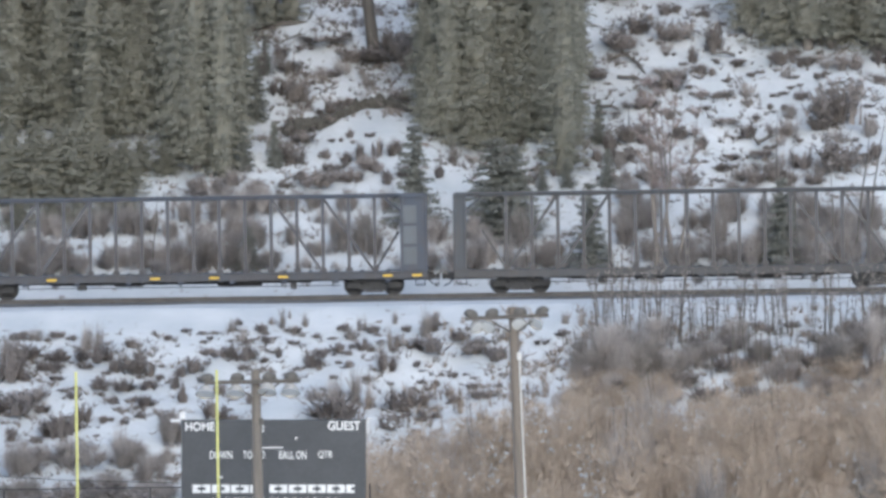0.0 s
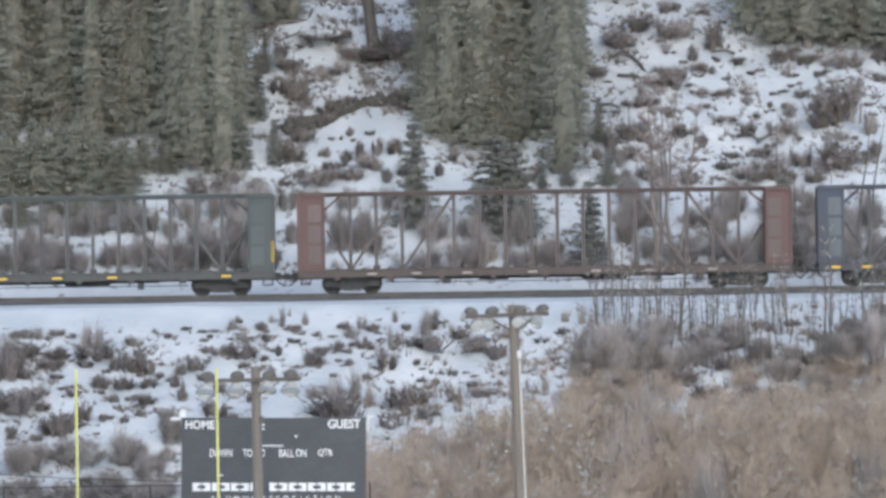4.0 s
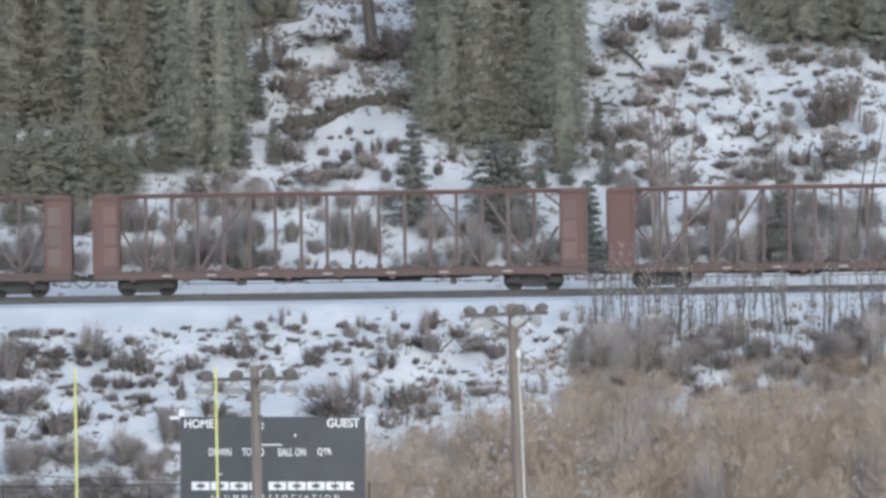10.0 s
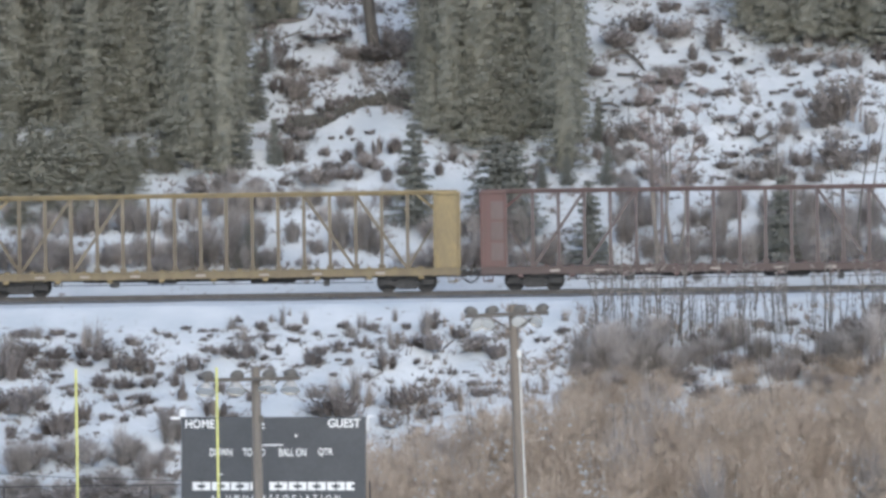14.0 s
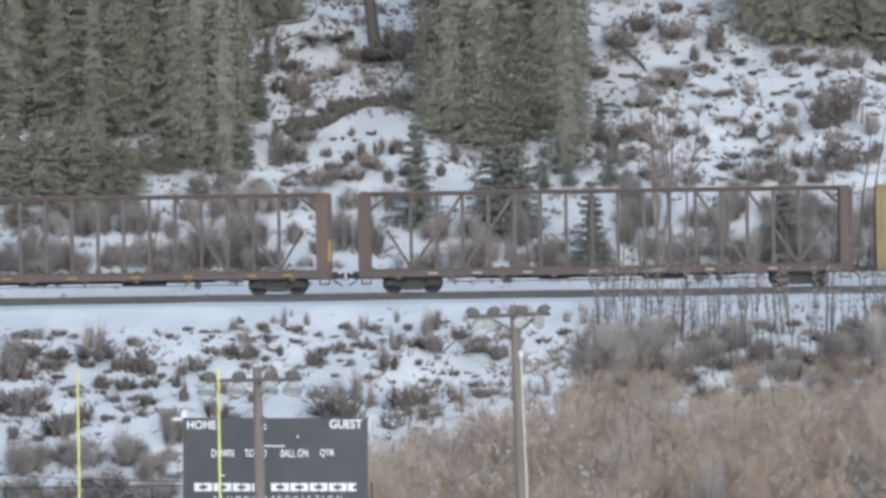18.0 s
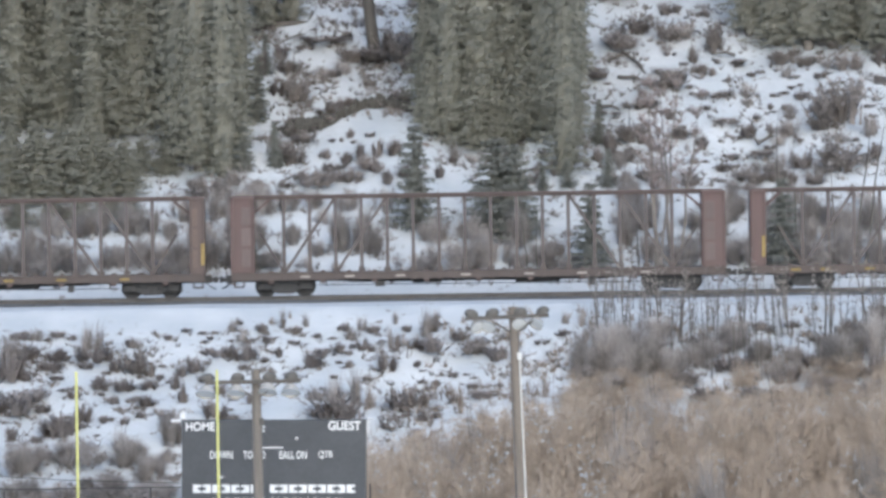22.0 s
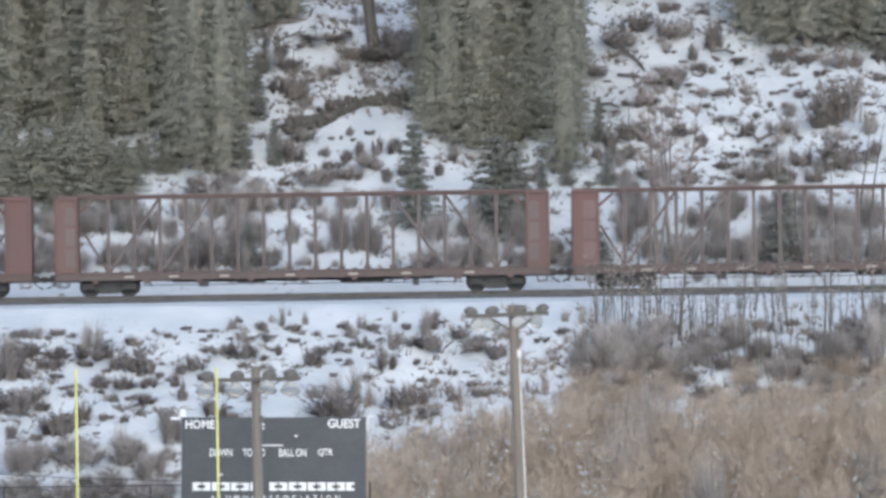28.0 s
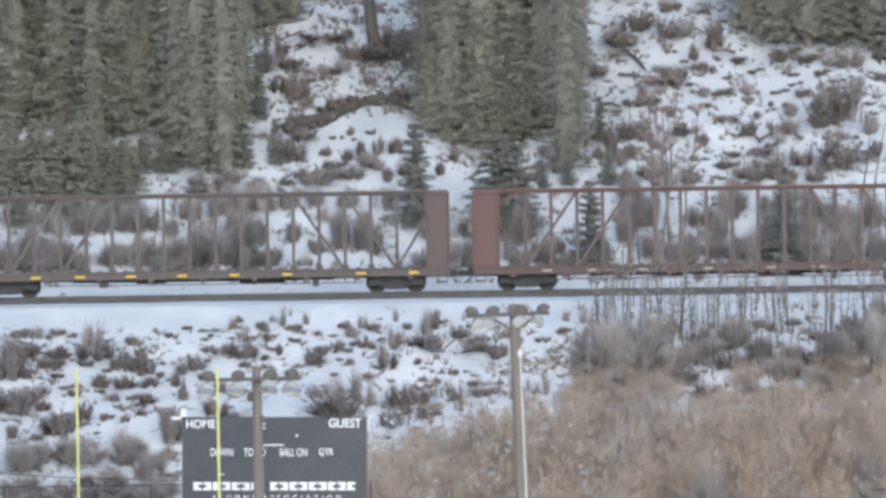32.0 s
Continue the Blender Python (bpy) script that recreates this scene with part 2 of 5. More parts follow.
ground = tagged(new("ground", ground_mesh), "snow-covered field, embankment and wooded bluff with bare specks", "ground", kind="structure")


def hill_y(x, z):
    """Where the bluff behind the track reaches the height z."""
    return 526 + (z - rail_z(x) + 0.3) / 0.5


# exposed bank of earth on the bluff
def earth_bank(points):
    """A ragged overhanging lip of earth along points (x, z) on the bluff."""
    rnd = random.Random(4)
    vs, fs = [], []
    n = 9
    line = []
    for (xa, za), (xb, zb) in zip(points, points[1:]):
        for k in range(6):
            line.append((xa + (xb - xa) * k / 6, za + (zb - za) * k / 6))
    for i, (x, z) in enumerate(line):
        y = hill_y(x, z)
        fat = 0.44 * min(1.0, i / 3, (len(line) - 1 - i) / 3 + 0.05) * rnd.uniform(0.75, 1.25)
        for k in range(n):
            a = 2 * math.pi * k / n
            vs.append((x + rnd.uniform(-.04, .04), y + 0.1 + 0.5 * fat * math.cos(a) * rnd.uniform(.7, 1.3) - 0.15, z + fat * math.sin(a) * rnd.uniform(.65, 1.35)))
        if i:
            for k in range(n):
                fs.append(((i - 1) * n + k, (i - 1) * n + (k + 1) % n, i * n + (k + 1) % n, i * n + k))
    return raw("earth_bank", vs, fs, EARTH)


BANK = ((-7.90, 21.38), (-7.01, 21.53), (-6.17, 21.72), (-5.34, 21.90), (-4.64, 22.22), (-3.80, 22.60), (-2.81, 22.70), (-1.92, 22.46), (-0.99, 22.11))
tagged(new("earth_bank", earth_bank(BANK)), "exposed brown earth bank on the snowy bluff", "bank", kind="structure")

# ---- the railway track ----
track = tagged(new("railway_track"), "single railway track on dark gravel in the snow", "track", kind="structure")
track.matrix_world = pose(0, 520, 13.7)


def ballast():
    bm = bmesh.new()
    prof = [(-2.35, -0.5), (-1.75, -0.2), (1.75, -0.2), (2.35, -0.5)]
    rows = []
    rnd = random.Random(2)
    for i in range(-420, 421, 1):
        x = i * 1.0
        rows.append([bm.verts.new((x, y + rnd.uniform(-.07, .07), z + rnd.uniform(-.03, .03))) for y, z in prof])
    for a, b in zip(rows, rows[1:]):
        for k in range(3):
            bm.faces.new((a[k], b[k], b[k + 1], a[k + 1]))
    return bm


part("ballast", ballast(), GRAVEL, track)
for y in (-0.7175, 0.7175):
    bm = bmesh.new()
    box(bm, -420, 420, y - 0.07, y + 0.07, -0.18, -0.165)
    box(bm, -420, 420, y - 0.012, y + 0.012, -0.165, -0.045)
    box(bm, -420, 420, y - 0.036, y + 0.036, -0.045, 0)
    part("rail", bm, RAIL_STEEL, track)
tie_mesh = to_mesh("tie", box(bmesh.new(), -0.11, 0.11, -1.3, 1.3, -0.33, -0.185, 0.01), TIE_WOOD)
for k in range(-48, 49):
    t = part("tie", tie_mesh, TIE_WOOD, track)
    t.location.x = k * 0.54


# ---- freight cars ----
HALF_TRUCKS = 9.153
WHEEL = 0.483
POST_X = [0.614 + 1.228 * k for k in range(8)]
shared = {}


def kept(key, make):
    """A mesh made once and shared by all that look alike."""
    if key not in shared:
        shared[key] = make()
    return shared[key]


def side_frame_mesh():
    """Cast truck side frame: arched top, open windows beside the springs, journal ends."""
    bm = bmesh.new()
    box(bm, -1.15, 1.15, -0.08, 0.08, 0.58, 0.82, 0.03)
    for s in (-1, 1):
        box(bm, s * 1.0 - 0.34, s * 1.0 + 0.34, -0.1, 0.1, 0.3, 0.66, 0.05)
        beam(bm, (s * 0.8, 0, 0.5), (s * 0.3, 0, 0.24), 0.2, 0.15)
        box(bm, s * 0.3 - 0.07, s * 0.3 + 0.07, -0.09, 0.09, 0.22, 0.66, 0.02)
        rod(bm, (s * 0.92, -0.16, WHEEL), (s * 0.92, 0.1, WHEEL), 0.12, seg=10)
    box(bm, -0.46, 0.46, -0.11, 0.11, 0.14, 0.34, 0.03)
    box(bm, -0.52, 0.52, -0.06, 0.06, 0.3, 0.7, 0.02)
    return to_mesh("side_frame", bm, BLACK_IRON)


def wheelset_mesh():
    """Two flanged wheels on an axle, about its own middle."""
    bm = bmesh.new()
    rod(bm, (0, -0.98, 0), (0, 0.98, 0), 0.08, seg=10)
    for s in (-1, 1):
        part_bm = bmesh.new()
        lathe(part_bm, [(0.02, 0.1), (0.13, 0.1), (0.16, 0.05), (0.36, 0.02), (0.4, 0.07), (0.457, 0.07), (0.46, -0.05), (0.485, -0.055), (0.485, -0.075), (0.38, -0.075), (0.34, -0.03), (0.15, -0.02), (0.02, -0.06)], 24)
        for v in part_bm.verts:
            x, y, z = v.co
            v.co = (x, s * (0.7175 + z), y)
        me = bpy.data.meshes.new("tmp")
        part_bm.to_mesh(me)
        part_bm.free()
        bm.from_mesh(me)
        bpy.data.meshes.remove(me)
        for k in range(3):
            a = 2 * math.pi * k / 3
            rod(bm, (0.05 * math.cos(a), s * 0.98, 0.05 * math.sin(a)), (0.05 * math.cos(a), s * 1.0, 0.05 * math.sin(a)), 0.018, seg=6)
    bmesh.ops.scale(bm, vec=(WHEEL / 0.457, 1, WHEEL / 0.457), verts=bm.verts)
    return to_mesh("wheelset", bm, BLACK_IRON)


def spring_mesh():
    bm = bmesh.new()
    for x in (-0.14, 0, 0.14):
        lathe(bm, [(0.05 + 0.012 * (k % 2), 0.28 + 0.025 * k) for k in range(11)], 8)
        for v in list(bm.verts)[-88:]:
            v.co.x += x
    return to_mesh("spring", bm, BLACK_IRON)


def bolster_mesh():
    bm = box(bmesh.new(), -0.22, 0.22, -1.0, 1.0, 0.5, 0.68, 0.03)
    rod(bm, (0, 0, 0.68), (0, 0, 0.8), 0.22, seg=14)
    return to_mesh("bolster", bm, BLACK_IRON)


AXLES = []


def truck(car, index, x):
    """One four-wheel truck under the car."""
    tk = part("truck", kept("bolster", bolster_mesh), BLACK_IRON, car, "grimy black four-wheel truck")
    tk.location.x = x
    for y in (-1.0, 1.0):
        part("side_frame", kept("side_frame", side_frame_mesh), BLACK_IRON, tk).location.y = y
        part("spring", kept("spring", spring_mesh), BLACK_IRON, tk).location.y = y
    for dx in (-0.92, 0.92):
        w = part("wheelset", kept("wheelset", wheelset_mesh), BLACK_IRON, tk)
        w.location = (dx, 0, WHEEL)
        AXLES.append((w, index, dx))


def end_wall_mesh(m):
    """Ribbed end wall of the car."""
    bm = box(bmesh.new(), 0.0, 0.12, -1.3, 1.3, 1.13, 4.6, 0.015)
    return to_mesh("bulkhead", bm, m)


def bulkhead(car, m, pale, end, long_x, panels):
    """End wall with side gussets, corner posts and braces; x runs inwards from the outer end."""
    b = part("bulkhead", kept(("bulkhead", m.name), lambda: end_wall_mesh(m)), m, car)
    b.matrix_basis = Matrix.Translation((end * 11.7, 0, 0)) @ Matrix.Rotation(math.pi if end > 0 else 0, 4, "Z")

    def piece(name, make, mm, mat4):
        part(name, kept((name, mm.name, long_x), lambda: to_mesh(name, make(bmesh.new()), mm)), mm, b).matrix_basis = mat4
    for s in (-1, 1):
        piece("gusset", lambda bm: box(bm, 0.06, long_x - 0.07, -0.035, 0.035, 1.13, 4.597, 0.01), m, Matrix.Translation((0, s * 1.34, 0)))
        piece("corner_post", lambda bm: box(bm, -0.07, 0.07, -0.09, 0.09, 1.12, 4.6, 0.015), m, Matrix.Translation((0.05, s * 1.36, 0)))
        piece("corner_post", lambda bm: box(bm, -0.07, 0.07, -0.09, 0.09, 1.12, 4.6, 0.015), m, Matrix.Translation((long_x - 0.07, s * 1.36, 0)))
        piece("brace", lambda bm: beam(bm, (long_x - 0.02, 0, 3.95), (long_x + 0.7, 0, 4.55), 0.1, 0.1), m, Matrix.Translation((0, s * 0.6, 0)))
        if panels:
            for k in range(3):
                piece("panel", lambda bm: box(bm, min(0.5, long_x * 0.45), long_x - 0.12, -0.05, 0.05, -0.42, 0.42, 0.012), pale, Matrix.Translation((0, s * 1.34, 1.85 + 0.98 * k)))
    for k in range(6):
        piece("rib", lambda bm: box(bm, 0.122, 0.19, -1.28, 1.28, -0.05, 0.05, 0.01), m, Matrix.Translation((0, 0, 1.4 + 0.58 * k)))
    piece("top_cap", lambda bm: box(bm, -0.02, long_x, -1.45, 1.45, 4.6, 4.72, 0.015), m, Matrix.Identity(4))
    return b


def deck_mesh(m):
    bm = box(bmesh.new(), -11.7, 11.7, -1.36, 1.36, 1.03, 1.125, 0.01)
    for s in (-1, 1):
        for k in range(-9, 10):
            box(bm, k * 1.228 - 0.09, k * 1.228 + 0.09, s * 0.75 - 0.55, s * 0.75 + 0.55, 1.125, 1.19)
    return to_mesh("deck", bm, m)


def sill_mesh(m):
    """Side sill: a channel with stake pockets and stiffeners."""
    bm = box(bmesh.new(), -11.7, 11.7, -0.04, 0.04, 0.8, 1.12, 0.01)
    box(bm, -11.7, 11.7, -0.09, 0.04, 1.06, 1.125)
    box(bm, -11.7, 11.7, -0.09, 0.04, 0.78, 0.82)
    for k in range(-9, 9):
        x = (k + 0.5) * 1.228
        box(bm, x - 0.1, x + 0.1, -0.12, 0.0, 0.75, 1.03, 0.01)
    return to_mesh("side_sill", bm, m)


def centre_sill_mesh(m):
    bm = box(bmesh.new(), -12.0, 12.0, -0.22, 0.22, 0.68, 1.03, 0.01)
    bm2 = box(bm, -6.2, 6.2, -0.2, 0.2, 0.62, 0.68, 0.02)
    for k in range(-4, 5):
        box(bm2, k * 2.456 - 0.08, k * 2.456 + 0.08, -1.3, 1.3, 0.76, 1.03)
    return to_mesh("centre_sill", bm2, m)


def post_mesh(m):
    """Truss post with flanges, plus the foot gusset."""
    bm = box(bmesh.new(), -0.03, 0.03, -0.16, 0.16, 1.12, 4.585)
    for s in (-1, 1):
        box(bm, -0.08, 0.08, s * 0.17 - 0.02, s * 0.17 + 0.02, 1.12, 4.585)
    box(bm, -0.16, 0.16, -0.21, 0.21, 1.125, 1.32, 0.02)
    return to_mesh("post", bm, m)


def chord_mesh(m):
    bm = box(bmesh.new(), -11.62, 11.62, -0.3, 0.3, 4.69, 4.8, 0.015)
    box(bm, -11.5, 11.5, -0.2, 0.2, 4.58, 4.69, 0.01)
    return to_mesh("top_chord", bm, m)


def diagonal_mesh(m):
    bm = beam(bmesh.new(), (POST_X[7] - 0.1, 0, 1.2), (POST_X[5] + 0.05, 0, 4.58), 0.14, 0.2)
    return to_mesh("diagonal", bm, m)


def strut_mesh(m):
    bm = beam(bmesh.new(), (POST_X[7] + 0.1, 0, 1.3), (10.35, 0, 3.0), 0.12, 0.15)
    return to_mesh("strut", bm, m)


def coupler_mesh():
    bm = box(bmesh.new(), 11.9, 12.12, -0.1, 0.1, 0.72, 0.92, 0.02)
    box(bm, 12.1, 12.28, -0.17, 0.12, 0.68, 0.98, 0.03)
    return to_mesh("coupler", bm, BLACK_IRON)


def hose_mesh():
    bm = bmesh.new()
    pts = [Vector((11.75 + 0.11 * k, -0.35 + 0.02 * k, 0.68 - 0.3 * math.sin(math.pi * min(1.0, k / 4.6) / 2))) for k in range(5)]
    for a, b in zip(pts, pts[1:]):
        rod(bm, a, b, 0.03, seg=6)
    return to_mesh("air_hose", bm, BLACK_IRON)


def ladder_mesh(m):
    """A stirrup step of bent strap at a car's corner."""
    bm = bmesh.new()
    outline = [(-0.24, 1.1), (-0.24, 0.43), (0.24, 0.43), (0.24, 1.1), (0.2, 1.1), (0.2, 0.47), (-0.2, 0.47), (-0.2, 1.1)]
    face = bm.faces.new([bm.verts.new((x, -0.02, z)) for x, z in outline])
    grown = bmesh.ops.extrude_face_region(bm, geom=[face])["geom"]
    bmesh.ops.translate(bm, vec=(0, 0.04, 0), verts=[v for v in grown if isinstance(v, bmesh.types.BMVert)])
    return to_mesh("step", bm, m)


def tank_mesh(r, length):
    bm = bmesh.new()
    lathe(bm, [(0.01, 0), (r * 0.7, 0.02), (r, 0.1), (r, length - 0.1), (r * 0.7, length - 0.02), (0.01, length)], 12)
    for v in bm.verts:
        v.co = (v.co.z, v.co.x, v.co.y)
    return to_mesh("air_tank", bm, BLACK_IRON)


def brake_rod_mesh():
    """Thin brake pipe and pull rod on hangers under the sill."""
    bm = rod(bmesh.new(), (-7.6, -1.25, 0.53), (7.6, -1.25, 0.49), 0.022, seg=6)
    for k in range(7):
        x = -7.2 + 2.4 * k
        box(bm, x - 0.03, x + 0.03, -1.28, -1.22, 0.46, 0.74)
    box(bm, 5.2, 5.5, -1.32, -1.16, 0.34, 0.7, 0.02)
    box(bm, -4.9, -4.45, -1.3, -1.1, 0.42, 0.72, 0.03)
    return to_mesh("brake_rod", bm, BLACK_IRON)


def winch_mesh(m):
    bm = box(bmesh.new(), -0.13, 0.13, -0.02, 0.02, -0.09, 0.09, 0.01)
    rod(bm, (-0.1, -0.05, -0.02), (0.1, -0.05, -0.02), 0.045, seg=8)
    return to_mesh("winch", bm, m)


def grimy(m, c):
    """The darker, dirtier paint of a car's sills."""
    return kept(("grimy", m.name), lambda: paint("grimy_" + m.name, tuple(0.62 * v + 0.38 * g for v, g in zip(c, (0.075, 0.07, 0.068)))))


def worn(m, c):
    """Road-stained paint of the truss posts and diagonals, greyed further to put their shade into the colour."""
    return kept(("worn", m.name), lambda: paint("worn_" + m.name, tuple(0.45 * v + 0.55 * g for v, g in zip(c, (0.085, 0.083, 0.088)))))


def freight_car(index, label, m, pale, wide, panels, marks, mark_mat, stripes=False, trim=None, half=HALF_TRUCKS):
    car = new("freight_car")
    dirty = grimy(m, TONES[m.name])
    shaded_post = worn(m, TONES[m.name])
    tagged(car, label, "freight car", "cars of the freight train")
    part("deck", kept(("deck", m.name), lambda: deck_mesh(m)), m, car)
    part("centre_sill", kept("csill", lambda: centre_sill_mesh(BLACK_IRON)), BLACK_IRON, car)
    for s in (-1, 1):
        q = part("side_sill", kept(("sill", m.name), lambda: sill_mesh(dirty)), dirty, car)
        q.matrix_basis = Matrix.Translation((0, s * 1.4, 0)) @ Matrix.Rotation(0 if s < 0 else math.pi, 4, "Z")
    part("top_chord", kept(("chord", m.name), lambda: chord_mesh(m)), m, car)
    for s in (-1, 1):
        turn = Matrix.Identity(4) if s > 0 else Matrix.Rotation(math.pi, 4, "Z")
        for x in POST_X:
            part("post", kept(("post", m.name), lambda: post_mesh(shaded_post)), shaded_post, car).location.x = s * x
        for k in (0, 2):
            d = part("diagonal", kept(("diagonal", m.name), lambda: diagonal_mesh(shaded_post)), shaded_post, car)
            d.matrix_basis = turn @ Matrix.Translation((-1.228 * k, 0, 0))
        part("strut", kept(("strut", m.name), lambda: strut_mesh(shaded_post)), shaded_post, car).matrix_basis = turn
        b = bulkhead(car, trim or m, pale, s, wide, panels)
        part("coupler", kept("coupler", coupler_mesh), BLACK_IRON, car).matrix_basis = turn
        part("air_hose", kept("hose", hose_mesh), BLACK_IRON, car).matrix_basis = turn
        for y in (-1.46, 1.46):
            part("step", kept(("step", m.name), lambda: ladder_mesh(m)), m, car).location = (s * 11.35, y, 0)
        truck(car, index, s * half)
        if stripes:
            st = kept("stripe", lambda: to_mesh("stripe", box(bmesh.new(), -0.08, 0.08, -0.008, 0.008, -0.5, 0.5, 0.004), DULL_AMBER))
            for y in (-1.455, 1.455):
                part("safety_stripe", st, DULL_AMBER, car, "vertical amber safety stripe").location = (s * (11.62 if s > 0 else 11.1), y, 2.05)
    part("brake_rod", kept("brake_rod", brake_rod_mesh), BLACK_IRON, car)
    for x, r, l, y in ((-3.2, 0.2, 1.5, -0.75), (1.7, 0.24, 2.2, -0.6), (-1.3, 0.13, 0.7, -1.0)):
        part("air_tank", kept(("tank", r), lambda: tank_mesh(r, l)), BLACK_IRON, car).location = (x, y, 0.76)
    plate = kept(("mark", mark_mat.name), lambda: to_mesh("mark", box(bmesh.new(), -0.23, 0.23, -0.012, 0.012, -0.052, 0.052, 0.005), mark_mat))
    for x in marks:
        part("reflector", plate, mark_mat, car, {"amber_reflector": "bright amber reflector plate", "dull_amber_paint": "dull amber reflector plate"}.get(mark_mat.name, "pale worn reflector plate")).location = (x, -1.535, 0.93)
    for k in range(-8, 9, 2):
        part("winch", kept(("winch", m.name), lambda: winch_mesh(m)), m, car).location = (k * 1.228, -1.47, 0.7)
    return car


# Body colours are muted to stand for haze and dimmed for shade.
NAVY = paint("navy_paint", (0.055, 0.068, 0.094))
SLATE = paint("slate_paint", (0.056, 0.064, 0.076))
TEAL = paint("teal_paint", (0.059, 0.074, 0.077))
BROWN = paint("brown_paint", (0.091, 0.066, 0.061))
OXIDE = paint("oxide_paint", (0.105, 0.067, 0.064))
RED = paint("red_paint", (0.108, 0.06, 0.056))
BRIGHT = paint("bright_red_paint", (0.11, 0.055, 0.052))
OCHRE = paint("ochre_paint", (0.227, 0.178, 0.088))
UMBER = paint("umber_paint", (0.101, 0.084, 0.078))
PALE_BLUE = paint("pale_blue_panel", (0.1, 0.115, 0.132))
PALE_TEAL = paint("pale_teal_panel", (0.071, 0.090, 0.092))
PALE_ROSE = paint("pale_rose_panel", (0.118, 0.088, 0.084))
PALE_RED = paint("pale_red_panel", (0.13, 0.082, 0.078))
TAN = paint("tan_panel", (0.139, 0.099, 0.084))

SPOTS = (-8.2, -6.1, -3.7, -0.6, 2.4, 4.9, 7.9)
AMBER_A = (-10.9, -9.4, -6.1, -1.2, 1.6, 4.85, 9.8, 11.2)
AMBER_B = (-9.4, -4.9, -1.2, 1.4, 4.0, 9.4)
AMBER_C = (-10.0, -7.9, -5.8, -3.4, -0.97, 1.5, 4.0, 7.5, 10.0)
KINDS = [
    ("dark slate centre-beam flat car with open truss sides", SLATE, SLATE, 0.6, False, (), PALE_MARK, False, None, 8.58),
    ("navy blue centre-beam flat car with amber reflectors", NAVY, PALE_BLUE, 1.27, True, AMBER_A, AMBER, False, None),
    ("faded brown centre-beam flat car with pale bulkhead panels", BROWN, PALE_ROSE, 1.27, True, SPOTS, PALE_MARK, False, RED),
    ("dark teal centre-beam flat car with amber safety stripes", TEAL, PALE_TEAL, 1.27, True, AMBER_B, AMBER, True, None),
    ("red centre-beam flat car with solid red bulkheads", RED, PALE_RED, 1.27, False, SPOTS, PALE_MARK, False, BRIGHT),
    ("red centre-beam flat car with panelled red bulkheads", RED, PALE_RED, 1.27, True, SPOTS, PALE_MARK, False, RED),
    ("dull red centre-beam flat car with worn bulkheads", OXIDE, PALE_ROSE, 1.27, True, SPOTS, PALE_MARK, False, RED),
    ("ochre yellow centre-beam flat car with solid bulkheads", OCHRE, OCHRE, 1.27, False, SPOTS, PALE_MARK, False, None),
    ("rusty brown centre-beam flat car with narrow ends", BROWN, BROWN, 0.62, False, SPOTS, PALE_MARK, False, None),
    ("brown centre-beam flat car with dull amber end stripes", BROWN, TAN, 0.72, False, SPOTS + (-9.6, 9.6), DULL_AMBER, True, OXIDE),
    ("brown centre-beam flat car with pale bulkhead panels", BROWN, PALE_ROSE, 1.1, True, SPOTS, PALE_MARK, False, OXIDE),
    ("rust-brown centre-beam flat car with tan end panels", BROWN, TAN, 0.72, True, SPOTS, DULL_AMBER, True, BROWN),
    ("red centre-beam flat car with pale panels on its ends", OXIDE, PALE_RED, 1.27, True, SPOTS, PALE_MARK, False, BRIGHT),
    ("dark red centre-beam flat car with pale bulkhead panels", OXIDE, PALE_ROSE, 1.1, True, SPOTS, PALE_MARK, False, RED),
    ("light red centre-beam flat car with red bulkheads", RED, PALE_RED, 1.27, False, SPOTS, PALE_MARK, False, BRIGHT),
    ("umber centre-beam flat car with amber reflectors", UMBER, TAN, 1.1, False, AMBER_C, AMBER, False, BROWN),
]
CAR_X = (12.22, -12.44, -37.07, -61.57, -85.92, -110.31, -134.72, -159.08, -183.61, -208.29, -232.90, -257.55, -282.07, -306.57, -331.08, -355.60)
CARS = [freight_car(i, *kind) for i, kind in enumerate(KINDS)]


# ---- plants ----
def blade(vs, fs, a, b, w, rnd, side=None):
    """A thin tapering strip from a to b."""
    d = b - a
    if side is None or side.length < 1e-4:
        side = d.cross(Vector((rnd.uniform(-1, 1), rnd.uniform(-1, 1), rnd.uniform(-1, 1))))
    if side.length < 1e-6:
        return
    side = side.normalized() * w / 2
    n = len(vs)
    vs += [tuple(a - side), tuple(a + side), tuple(b + side * 0.35), tuple(b - side * 0.35)]
    fs.append((n, n + 1, n + 2, n + 3))


def sliver(vs, fs, a, b, w, rnd, side=None):
    """A thin pointed twig or needle spray from a to b."""
    d = b - a
    if side is None or side.length < 1e-4:
        side = d.cross(Vector((rnd.uniform(-1, 1), rnd.uniform(-1, 1), rnd.uniform(-1, 1))))
    if side.length < 1e-6:
        return
    side = side.normalized() * w * 0.7
    n = len(vs)
    vs += [tuple(a - side), tuple(a + side), tuple(b)]
    fs.append((n, n + 1, n + 2))


